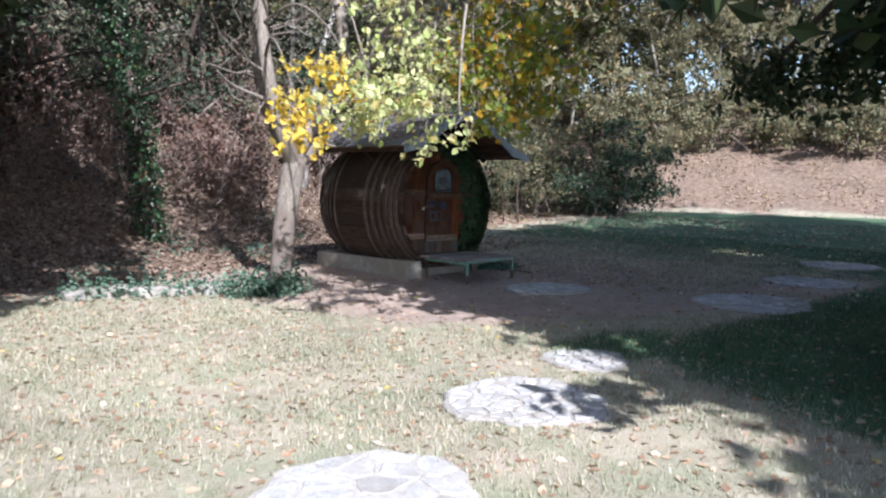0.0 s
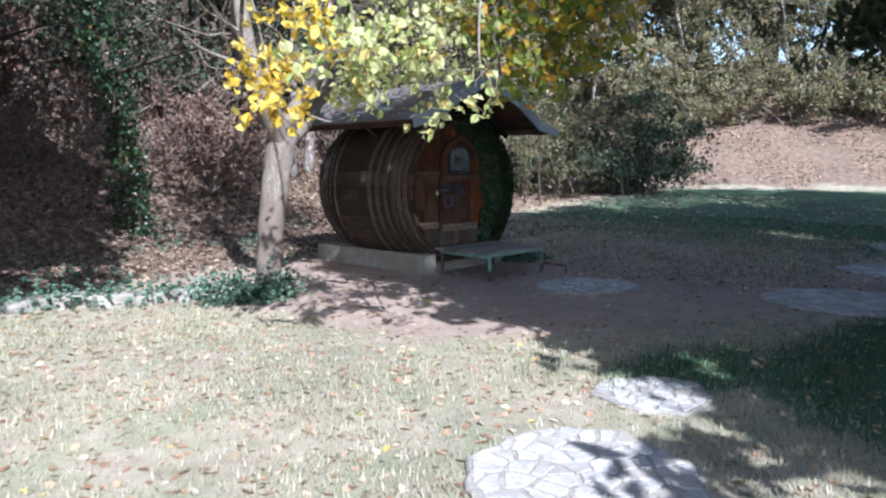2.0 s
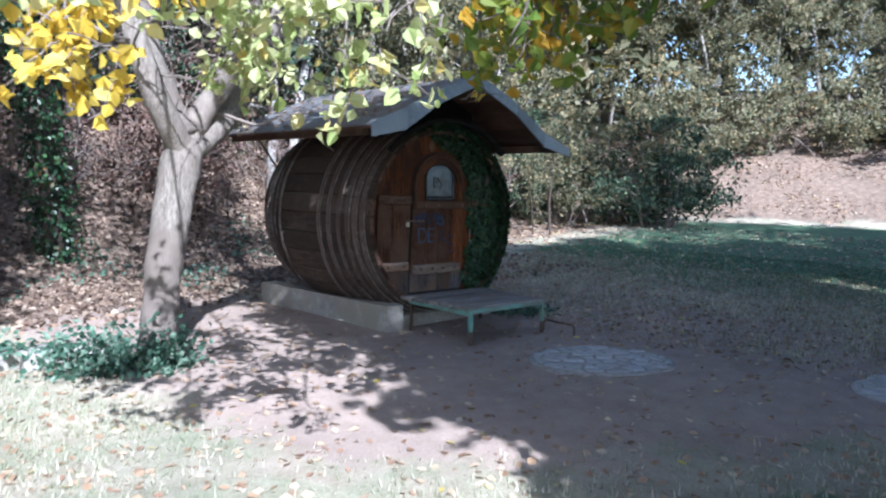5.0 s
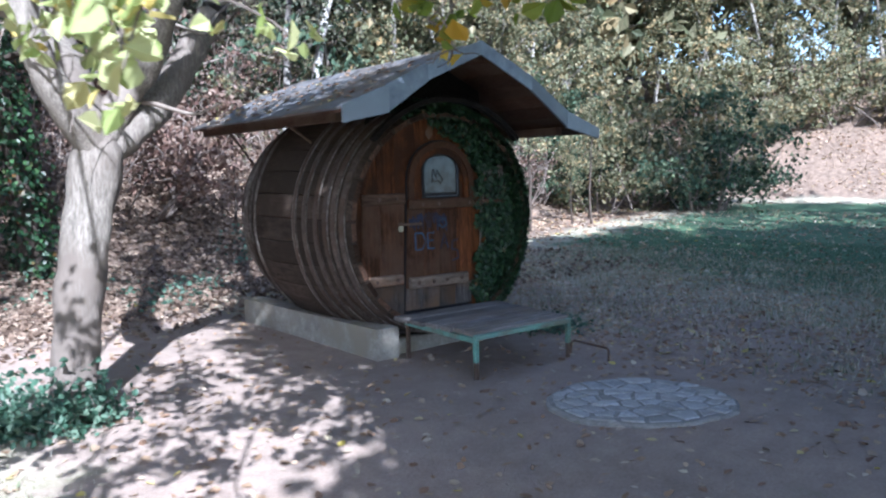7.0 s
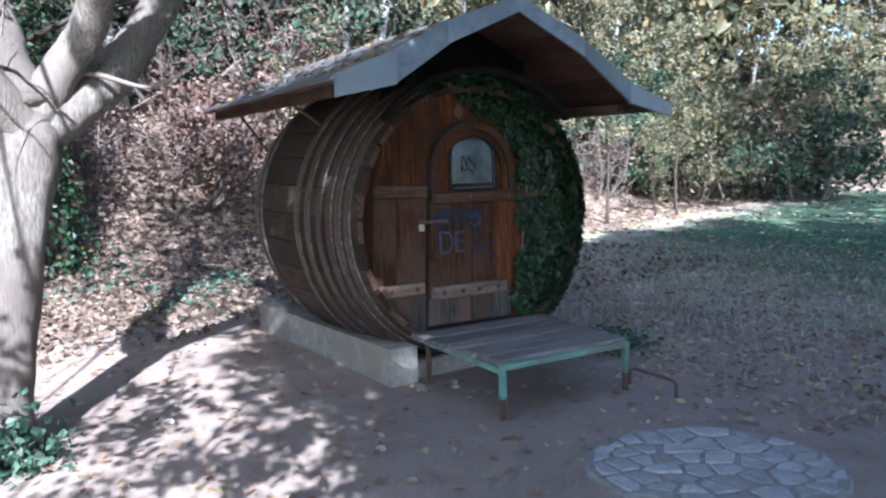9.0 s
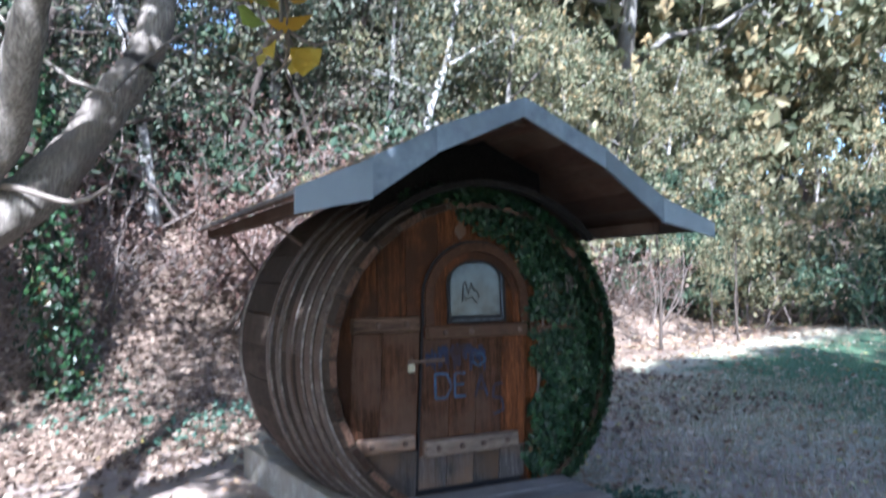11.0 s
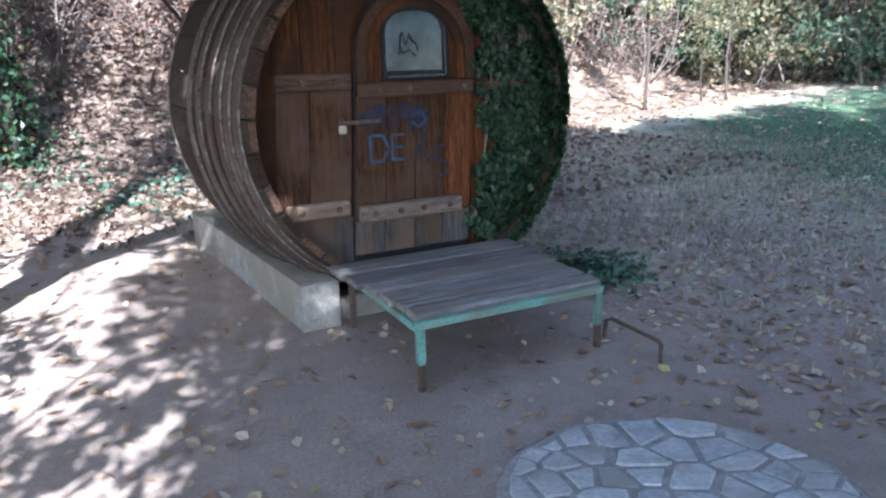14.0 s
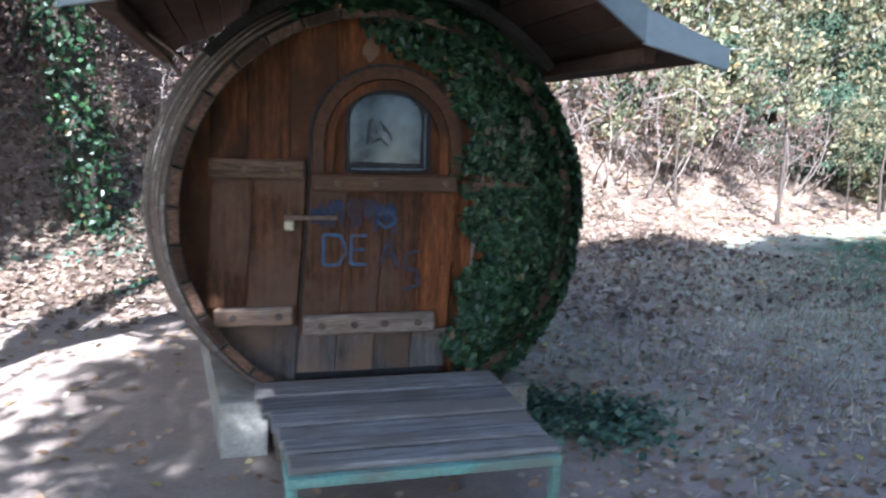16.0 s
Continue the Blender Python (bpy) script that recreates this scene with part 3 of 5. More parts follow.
# padlock and hasp
lock = part("padlock", Geo().box(-0.433, -0.391, HY - 0.072, HY - 0.050, 0.962, 1.008, 0.009), M_BRASS, house, "pale brass padlock, closed", at=TIP)
part("shackle", Geo().tube([(-0.428, HY - 0.061, 1.006), (-0.428, HY - 0.061, 1.028), (-0.412, HY - 0.061, 1.044), (-0.396, HY - 0.061, 1.028), (-0.396, HY - 0.061, 1.006)], [0.0045] * 5, 6), M_IRON, lock, "dark steel shackle")
part("hasp", Geo().box(-0.42, -0.20, HY - 0.066, HY - 0.056, 1.008, 1.030, 0.004), M_IRON, house, "rusty iron hasp", at=TIP)
# spray paint: bars and strokes on the door
PY = FY - 0.0165
rp = random.Random(21)
smear = Geo()
for k in range(26):
    x, w = -0.30 + 0.0148 * k + rp.uniform(-0.004, 0.004), rp.uniform(0.010, 0.024)
    hi, lo = 1.118 - 0.03 * rp.random() ** 2 - 0.0006 * abs(k - 14) ** 1.6, 0.96 + rp.uniform(-0.03, 0.09)
    smear.prism([(x - w / 2, lo + 0.01), (x + w * 0.1, lo), (x + w / 2, lo + 0.015), (x + w / 2, hi - 0.01), (x, hi), (x - w / 2, hi - 0.006)], PY, PY + 0.002)
tagged(part("paint_mark", smear, M_NAVY, door, "faded dark blue paint, worn into the grain"), kind="stuff")


def stroke(pts, w):
    g = Geo()
    for (xa, za), (xb, zb) in zip(pts[:-1], pts[1:]):
        d = Vector((xb - xa, zb - za))
        n = Vector((-d.y, d.x)).normalized() * w / 2
        g.prism([(xa + n.x, za + n.y), (xa - n.x, za - n.y), (xb - n.x, zb - n.y), (xb + n.x, zb + n.y)], PY - 0.003, PY - 0.001)
    return g


for pts in ([(-0.257, 0.94), (-0.257, 0.80), (-0.19, 0.80), (-0.152, 0.86), (-0.18, 0.935), (-0.257, 0.942)], [(-0.06, 0.935), (-0.13, 0.935), (-0.132, 0.805), (-0.06, 0.80)], [(-0.13, 0.87), (-0.07, 0.87)], [(-0.01, 1.03), (0.05, 1.05), (0.08, 1.0), (0.03, 0.97), (-0.01, 1.0)]):
    part("paint_mark", stroke(pts, 0.015), M_BLUE, door, "blue spray-paint stroke")
for pts in ([(0.0, 0.79), (0.045, 0.92), (0.085, 0.79)], [(0.02, 0.84), (0.065, 0.84)], [(0.19, 0.86), (0.13, 0.85), (0.12, 0.78), (0.18, 0.77), (0.19, 0.70), (0.12, 0.68)]):
    part("paint_mark", stroke(pts, 0.016), M_NAVY, door, "faint blue-grey paint stroke")
part("paint_mark", Geo().prism([(-0.125, 1.765), (-0.115, 1.80), (-0.10, 1.815), (-0.085, 1.85), (-0.07, 1.835), (-0.058, 1.80), (-0.045, 1.79), (-0.05, 1.755), (-0.075, 1.735), (-0.09, 1.72), (-0.105, 1.74)], HY - 0.003, HY - 0.001), M_WORN, house, "pale bare patch above the door", at=TIP @ Matrix.Translation((0.045, 0, 0)))

# ivy over the front and along the top edge
rs = np.random.RandomState(5)
pts, out = [], []
while len(pts) < 8200:
    x, z = rs.uniform(-0.35, 1.05), rs.uniform(0.08, 2.0)
    r = math.hypot(x, z - BZ)
    if r > 0.99:
        continue
    edge = 0.40 + 0.05 * math.sin(z * 9) + 0.04 * math.sin(z * 23 + 1)
    if z > 1.45:
        edge -= (z - 1.45) * 1.05
    if z < 0.55:
        edge -= (0.55 - z) * 0.35
    cover = x - edge
    if x > 0.35 and 1.16 < z < 1.24 and x < 0.68 and rs.rand() < 0.75:
        continue
    if z > 1.60 and x < 0.5 and r < 0.84 and rs.rand() < 0.55:
        continue
    if cover < 0 or rs.rand() > min(1, 0.25 + cover * 7):
        if not (r > 0.88 and z > 1.65 and x > -0.1 and rs.rand() < 0.35):
            continue
    bulge = rs.uniform(0.0, 0.05) + (0.035 if r > 0.86 else 0)
    pts.append((x, HY - 0.01 - bulge + 0.0437 * (z - 0.55), z))
    out.append((0, -1, 0.25))
for k in range(3800):
    a = rs.uniform(-0.75, 2.0)
    y = Y0 + abs(rs.normal(0, 0.16 if a < 1.2 else 0.10))
    r = barrel_r(y) + rs.uniform(0.005, 0.06)
    pts.append((r * math.cos(a), y - YM, BZ + r * math.sin(a)))
    out.append((math.cos(a), -0.5, math.sin(a)))
for k in range(3000):
    a = rs.uniform(-0.95, 1.75)
    y = Y0 - 0.02 + abs(rs.normal(0, 0.06))
    r = barrel_r(y) + rs.uniform(-0.10 if a < 1.25 else -0.02, 0.05)
    pts.append((r * math.cos(a), y - YM, BZ + r * math.sin(a)))
    out.append((math.cos(a), -0.9, math.sin(a)))
ivy = leaf_mesh("ivy", pts, rs.uniform(0.024, 0.052, len(pts)), M_IVY, rs, out, 0.5, 0.85)
part("ivy", ivy, M_IVY, house, "dense dark green ivy over the right of the front")
g = Geo()
for k in range(16):
    x, p = 0.50 + 0.035 * k * rs.uniform(0.3, 1), []
    for z in np.linspace(0.1, 1.5, 7):
        p.append((x + 0.03 * math.sin(5 * z + k), HY - 0.012, z))
        x += rs.uniform(-0.03, 0.03)
    p = [q for q in p if math.hypot(q[0], q[2] - BZ) < HR]
    if len(p) > 2:
        g.tube(p, [0.006] * len(p), 5)
part("ivy_stem", g, M_TWIG, house, "brown ivy stems")

# the roof over the barrel: boards, covering and zinc edge
RF, RB = 8.12, 11.15
APX, APZ = 8.08, 2.44
LEFT = [(APX, APZ), (7.55, 2.235), (7.2, 2.06), (6.83, 1.905)]
RIGHT = [(APX, APZ), (8.62, 2.19), (9.03, 1.925), (9.42, 1.785)]
roof = thing("roof", (APX, (RF + RB) / 2, 0), "gabled board roof over the barrel with a blue-grey zinc edge", "roof")
RM = (RF + RB) / 2


def slope_at(side, u):
    n = u * (len(side) - 1)
    i = min(int(n), len(side) - 2)
    f = n - i
    return side[i][0] + (side[i + 1][0] - side[i][0]) * f, side[i][1] + (side[i + 1][1] - side[i][1]) * f


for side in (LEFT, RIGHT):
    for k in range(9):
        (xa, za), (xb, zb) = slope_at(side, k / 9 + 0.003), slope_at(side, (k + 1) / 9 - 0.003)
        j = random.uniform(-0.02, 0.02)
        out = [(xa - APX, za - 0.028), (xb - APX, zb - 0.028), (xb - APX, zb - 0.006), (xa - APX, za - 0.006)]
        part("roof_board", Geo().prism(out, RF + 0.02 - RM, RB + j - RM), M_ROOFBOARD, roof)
    n = 12
    top = [(slope_at(side, k / n)[0] - APX, slope_at(side, k / n)[1]) for k in range(n + 1)]
    out = [(x, z - 0.004) for x, z in top] + [(x, z + 0.012 + 0.006 * (i % 2)) for i, (x, z) in reversed(list(enumerate(top)))]
    part("roof_covering", Geo().prism(out, RF + 0.01 - RM, RB + 0.02 - RM), M_ROOFTOP, roof, "grey weathered roofing sheet with leaf litter")
    depth = [0.105, 0.135, 0.20, 0.125] if side is LEFT else [0.105, 0.112, 0.14, 0.09]
    for k in range(3):
        (xa, za), (xb, zb) = side[k], side[k + 1]
        s = -1 if side is LEFT else 1
        out = [(xa - APX, za + 0.022), (xb - APX + 0.012 * s, zb + 0.022), (xb - APX + 0.012 * s, zb - depth[k + 1] + 0.022), (xa - APX, za - depth[k] + 0.022)]
        part("zinc_edge", Geo().prism(out, RF - 0.014 - 0.004 * k - RM, RF + 0.006 - RM), M_FASCIA, roof, "dented blue-grey zinc flashing")
# Arch and gable boards are coloured black for the shade below the roof.
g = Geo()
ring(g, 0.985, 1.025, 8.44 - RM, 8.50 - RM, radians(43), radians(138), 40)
part("arch_board", g, M_UNDERGABLE, roof, "curved board under the gable, blackened for shade", at=Matrix.Translation((BX - APX, 0, BZ)))
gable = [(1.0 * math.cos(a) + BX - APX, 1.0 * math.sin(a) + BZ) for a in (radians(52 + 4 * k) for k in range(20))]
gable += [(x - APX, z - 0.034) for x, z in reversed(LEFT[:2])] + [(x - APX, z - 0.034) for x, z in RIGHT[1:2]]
part("gable_board", Geo().prism(gable, 8.80 - RM, 8.82 - RM), M_UNDERGABLE, roof, "black board standing in for the shade behind the arch")
part("ridge_beam", Geo().box(-0.045, 0.045, RF + 0.04 - RM, RB - RM, APZ - 0.125, APZ - 0.035), M_ROOFBOARD, roof)
for x, s in ((6.92, 1), (9.30, -1)):
    for y in (9.3, 10.5) if s > 0 else ():
        xi = x + 0.28 * s
        zb = BZ + math.sqrt(max(barrel_r(y) ** 2 - (xi - BX) ** 2, 0.02))
        part("strut", Geo().tube([(x - APX, y - RM, 1.90 if s > 0 else 1.80), (xi - APX, y - RM, min(zb, 1.7))], [0.012, 0.012], 6), M_IRON, roof, "thin iron strut")
part("wall_plate", Geo().box(6.90 - APX, 6.97 - APX, RF + 0.25 - RM, RB - 0.1 - RM, 1.83, 1.90), M_ROOFBOARD, roof)
part("wall_plate", Geo().box(9.17 - APX, 9.24 - APX, RF + 0.25 - RM, RB - 0.1 - RM, 1.755, 1.825), M_ROOFBOARD, roof)


# leaves blown on to the roof
rs = np.random.RandomState(12)
pts, out = [], []
for k in range(260):
    side = LEFT if rs.rand() < 0.7 else RIGHT
    u = rs.beta(1.6, 1.2) * 0.97
    x, z = slope_at(side, u)
    pts.append((x, rs.uniform(RF + 0.05, RB), z + 0.024))
    out.append((-0.9 if side is LEFT else 0.9, 0, 2.0))
tagged(new("roof_leaves", leaf_mesh("roof_leaves", pts, rs.uniform(0.03, 0.075, 260), M_FALLEN, rs, np.array(out) * 2, 0, 0.75)), "dry leaves lying on the barrel roof", "fallen leaves", kind="stuff")

# concrete footing: two beams that cradle the barrel and a cross wall
def cradle(x0, x1, y0, y1):
    g, nx, ny = Geo(), 5, 14
    v, f = [], []
    for j in range(ny + 1):
        for i in range(nx + 1):
            x, y = x0 + (x1 - x0) * i / nx, y0 + (y1 - y0) * j / ny
            s = BZ - math.sqrt(max(barrel_r(y) ** 2 - (x - BX) ** 2, 0.01)) - 0.004
            x -= 0.09 * (y - y0) * (1 if x0 < BX else -1)
            s = BZ - math.sqrt(max(barrel_r(y) ** 2 - (x - BX) ** 2, 0.01)) - 0.004
            v.append((x, y, min(0.205, s if y > Y0 else 0.205)))
    w = nx + 1
    f += [(j * w + i, j * w + i + 1, (j + 1) * w + i + 1, (j + 1) * w + i) for j in range(ny) for i in range(nx)]
    b = [i for i in range(w)] + [j * w + nx for j in range(1, ny + 1)] + [ny * w + i for i in range(nx - 1, -1, -1)] + [j * w for j in range(ny - 1, 0, -1)]
    n0 = len(v)
    v += [(v[i][0], v[i][1], -0.12) for i in b]
    f += [(b[(k + 1) % len(b)], b[k], n0 + k, n0 + (k + 1) % len(b)) for k in range(len(b))]
    return g.add(v, f)


for x0, x1 in ((7.31, 7.515), (8.56, 8.76)):
    me = cradle(x0, x1, 8.53, 10.72).mesh("footing_beam", M_CONCRETE)
    tagged(new("footing_beam", me), "grey concrete footing beam under the barrel", "footing", "footing beams")
tagged(new("footing_wall", Geo().box(7.545, 8.555, 8.60, 8.72, -0.12, 0.085, 0.01).mesh("footing_wall", M_CONCRETE)), "low concrete cross wall under the barrel front", "footing")

# the step in front of the door
step = thing("wooden_step", (8.02, 8.05, 0), "grey weathered plank step on a green iron frame before the door", "step")
for ya, yb, xa, xb, dz in ((-0.43, -0.318, -0.47, 0.515, 0.0), (-0.303, -0.198, -0.475, 0.51, 0.004), (-0.183, -0.058, -0.49, 0.52, -0.003), (-0.043, 0.097, -0.51, 0.525, 0.003), (0.112, 0.267, -0.54, 0.53, 0.0), (0.282, 0.465, -0.56, 0.535, 0.002)):
    part("plank", Geo().box(xa, xb, ya, yb, 0.262 + dz, 0.298 + dz, 0.007), M_GREYWOOD, step)
for name, b in (("frame_bar", (-0.48, 0.50, -0.475, -0.437, 0.245, 0.280)), ("frame_bar", (-0.48, -0.44, -0.435, 0.44, 0.222, 0.258)), ("frame_bar", (0.46, 0.50, -0.435, 0.44, 0.222, 0.258))):
    part(name, Geo().box(*b, 0.004), M_GREENIRON, step, "chipped green iron angle bar")
for x in (-0.48, 0.465):
    leg = part("leg", Geo().box(x, x + 0.036, -0.472, -0.436, 0.08, 0.245, 0.004), M_GREENIRON, step, "chipped green iron leg")
    part("leg_foot", Geo().box(x + 0.003, x + 0.033, -0.469, -0.439, -0.09, 0.081, 0.004), M_IRON, leg, "rusted foot of the leg")
for x in (-0.47, 0.47):
    part("leg", Geo().box(x, x + 0.03, 0.40, 0.43, -0.09, 0.222, 0.004), M_IRON, step)
scraper = thing("boot_scraper", (8.62, 7.5, 0), "low bent rusty iron bar in the ground beside the step", "boot scraper")
part("bar", Geo().tube([(-0.01, 0.17, -0.06), (-0.01, 0.16, 0.06), (0.0, 0.13, 0.075), (0.02, -0.18, 0.065), (0.022, -0.20, 0.05), (0.02, -0.20, -0.07)], [0.011] * 6, 6), M_IRON, scraper)


# ---- stepping stones of crazy paving ----
def stepping_stone(cx, cy, r, seed, label, rough=1.0, along=1.0, across=1.0):
    rng = random.Random(seed)
    z = float(ground_z(cx, cy))
    s = thing("stepping_stone", (cx, cy, z), label, "stepping stone", "stepping stones")
    rim = [r * (1 + rough * (0.022 * math.sin(3 * a + seed) + 0.016 * math.sin(7 * a + 2 * seed) + 0.012 * math.sin(11 * a + seed))) for a in (2 * math.pi * k / 40 for k in range(40))]
    g = Geo()
    c = [(rim[k] * math.cos(2 * math.pi * k / 40), rim[k] * math.sin(2 * math.pi * k / 40)) for k in range(40)]
    v = [(x, y, -0.06) for x, y in c] + [(x, y, 0.012) for x, y in c] + [(x * 0.975, y * 0.975, 0.022) for x, y in c]
    f = [(k, (k + 1) % 40, 40 + (k + 1) % 40, 40 + k) for k in range(40)] + [(40 + k, 40 + (k + 1) % 40, 80 + (k + 1) % 40, 80 + k) for k in range(40)] + [tuple(range(80, 120))]
    part("mortar_bed", g.add(v, f), M_MORTAR, s, "grey mortar bed")
    seeds = []
    while len(seeds) < 75:
        p, gap = (rng.uniform(-r, r), rng.uniform(-r, r)), rng.choice((0.075, 0.11, 0.15, 0.22))
        if math.hypot(*p) < r * 0.95 and all(math.hypot(p[0] - q[0], p[1] - q[1]) > gap for q in seeds):
            seeds.append(p)
        elif rng.random() < 0.002:
            break
    for p in seeds:
        joint, edge_in = rng.uniform(0.005, 0.013), rng.uniform(0.90, 0.975)
        poly = [(x * edge_in, y * edge_in) for x, y in c]
        for q in seeds:
            if q is p:
                continue
            nx, ny = q[0] - p[0], q[1] - p[1]
            d = math.hypot(nx, ny)
            nx, ny = nx / d, ny / d
            lim = p[0] * nx + p[1] * ny + d / 2 - joint
            outp = []
            for i in range(len(poly)):
                a, b = poly[i], poly[(i + 1) % len(poly)]
                da, db = a[0] * nx + a[1] * ny - lim, b[0] * nx + b[1] * ny - lim
                if da <= 0:
                    outp.append(a)
                if (da < 0) != (db < 0):
                    t = da / (da - db)
                    outp.append((a[0] + (b[0] - a[0]) * t, a[1] + (b[1] - a[1]) * t))
            poly = outp
            if len(poly) < 3:
                break
        if len(poly) < 3:
            continue
        mx, my = sum(x for x, _ in poly) / len(poly), sum(y for _, y in poly) / len(poly)
        poly = [(x + (mx - x) * q, y + (my - y) * q) for (x, y), q in ((v2, rng.uniform(0, 0.13)) for v2 in poly)]
        n, top = len(poly), 0.026 + rng.uniform(0, 0.007)
        v = [(x, y, 0.01) for x, y in poly] + [(x, y, top - 0.006) for x, y in poly] + [(mx + (x - mx) * 0.94, my + (y - my) * 0.94, top) for x, y in poly]
        f = [(k, (k + 1) % n, n + (k + 1) % n, n + k) for k in range(n)] + [(n + k, n + (k + 1) % n, 2 * n + (k + 1) % n, 2 * n + k) for k in range(n)] + [tuple(range(2 * n, 3 * n))]
        part("paving_piece", Geo().add(v, f), M_STONE, s)
    s.matrix_world = Matrix.Translation((cx, cy, z)) @ Matrix.Rotation(radians(-33), 4, "Z") @ Matrix.Diagonal((along, across, 1, 1))
    return s


for i, (x, y, r, text) in enumerate(((7.95, 6.45, 0.545, "round crazy-paved stone in bare soil before the step"), (3.86, 3.30, 0.56, "sunlit pale crazy-paved stone in dry grass"), (2.16, 2.80, 0.54, "sunlit pale crazy-paved stone in dry grass"), (5.15, 3.76, 0.36, "small crazy-paved stone half overgrown with grass"), (9.2, 4.2, 0.70, "shaded crazy-paved stone at the edge of the lawn"), (11.6, 4.45, 0.66, "shaded crazy-paved stone in the lawn"), (14.2, 5.0, 0.66, "far shaded crazy-paved stone in the lawn"))):
    stepping_stone(x, y, r, i + 3, text, *((1.0, 1.10, 0.88) if i == 0 else (2.4,)))


# ---- trees and shrubs ----
def wander(rng, base, direction, length, steps, bend=0.15, lift=0.0):
    p, d = Vector(base), Vector(direction).normalized()
    path = [tuple(p)]
    for _ in range(steps):
        d = (d + Vector((rng.gauss(0, bend), rng.gauss(0, bend), rng.gauss(0, bend) + lift))).normalized()
        p = p + d * length / steps
        path.append(tuple(p))
    return path, d


def taper(r0, r1, n):
    return [r0 + (r1 - r0) * i / (n - 1) for i in range(n)]


def plant(name, seed, height, trunk_r, spread, limbs, leaves, leaf_size, leaf_mat, bark, label, category, first=0.3, stems=1, droop=0.3, group="woodland trees", twig=True, ivy=0, rise=0.4):
    """A woody plant: tapered stems, limbs, twigs and a crown of single leaves round the twigs."""
    rng, rs = random.Random(seed), np.random.RandomState(seed)
    t = thing(name, (0, 0, 0), label, category, group)
    g, fine, anchors, stemp = Geo(), Geo(), [], []
    for s in range(stems):
        a = rng.uniform(0, 6.28)
        lean = 0.07 if stems == 1 else rng.uniform(0.25, 0.9)
        base = (0.0, 0.0, -0.15) if stems == 1 else (0.12 * math.cos(a) * stems ** 0.5, 0.12 * math.sin(a) * stems ** 0.5, -0.1)
        path, d = wander(rng, base, (math.cos(a) * lean, math.sin(a) * lean, 1), height * (1 if stems == 1 else rng.uniform(0.6, 1)), 9, 0.07 if stems == 1 else 0.16)
        rad = taper(trunk_r, trunk_r * 0.15, 10)
        rad[0] *= 1.35
        if stems > 1:
            g = Geo()
        g.tube(path, rad, 8 if stems == 1 else 5)
        stemp.append((path, rad))
        per = max(2, limbs // stems)
        for k in range(per):
            u = first + (1 - first) * (k + rng.random()) / per
            i = min(int(u * 9), 8)
            p = Vector(path[i]).lerp(Vector(path[i + 1]), u * 9 - i)
            a = k * 2.4 + rng.uniform(-0.5, 0.5)
            ln = spread * (1.05 - 0.6 * u) * rng.uniform(0.7, 1.2)
            lp, _ = wander(rng, p, (math.cos(a), math.sin(a), rng.uniform(0.15, 0.8)), ln, 5, 0.2, 0.02)
            g.tube(lp, taper(max(trunk_r * 0.38 * (1.1 - u * 0.6), 0.008), 0.006, 6), 5)
            for spray in range(5):
                j = rng.randint(1, 5)
                tp, _ = wander(rng, lp[j], (rng.gauss(0, 1), rng.gauss(0, 1), rng.gauss(0.2, 0.6) - droop * 0.4), ln * rng.uniform(0.25, 0.55), 4, 0.25)
                if twig or spray % 3 == 0:
                    fine.tube(tp, taper(0.007, 0.0025, 5), 3, False)
                for q in tp[1:]:
                    anchors.append(q)
                if twig:
                    for _ in range(2):
                        tq, _ = wander(rng, tp[rng.randint(1, 4)], (rng.gauss(0, 1), rng.gauss(0, 1), rng.gauss(0.1, 0.6)), ln * rng.uniform(0.12, 0.25), 2, 0.3)
                        fine.tube(tq, taper(0.004, 0.002, 3), 3, False)
                        anchors.append(tq[-1])
        if stems > 1:
            part("stem", g, bark, t, smooth=True)
    if stems == 1:
        part("trunk", g, bark, t, smooth=True)
    tagged(part("twig_tangle", fine, M_TWIG if bark is not M_DARKBARK else M_DARKBARK, t), kind="stuff")
    if leaves:
        A = np.array(anchors)
        pick = A[rs.randint(0, len(A), leaves)]
        pts = pick + rs.normal(size=(leaves, 3)) * np.array([0.17, 0.17, 0.14]) * (spread / 2.2) ** 0.5
        pts[:, 2] = np.maximum(pts[:, 2], 0.05)
        tagged(part("crown", leaf_mesh("crown", pts, leaf_size * rs.uniform(0.6, 1.3, leaves), leaf_mat, rs, None, droop, 0.6, simple=True), leaf_mat, t), kind="stuff")
    if ivy:
        path, rad = stemp[0]
        u = rs.uniform(0, 5.5, ivy)
        i = u.astype(int)
        P = np.array(path)
        c = P[i] + (P[i + 1] - P[i]) * (u - i)[:, None]
        a = rs.uniform(0, 6.283, ivy)
        o = np.stack([np.cos(a), np.sin(a), 0 * a + 0.2], 1)
        c = c + o * (trunk_r + rs.gamma(2, 0.07, ivy)[:, None])
        tagged(part("ivy", leaf_mesh("ivy", c, rs.uniform(0.06, 0.11, ivy), M_IVY, rs, o, 0.6, 0.8, simple=True), M_IVY, t, "ivy climbing the trunk"), kind="stuff")
    return t


def put(ob, x, y, turn=0.0, size=1.0, sink=0.0, first=False):
    m = Matrix.Translation((x, y, float(ground_z(x, y)) - sink)) @ Matrix.Rotation(turn, 4, "Z") @ Matrix.Scale(size, 4)
    if first:
        ob.matrix_basis = m
        return ob
    return copy_thing(ob, m)


# the leaning tree beside the barrel, built limb by limb
main = thing("leaning_tree", (5.1, 8.55, 0), "leaning pale-barked tree with forked limbs and yellowing leaves", "tree")
TR = Vector((5.1, 8.55, 0))


def rel(*pts):
    return [tuple(Vector(p) - TR) for p in pts]


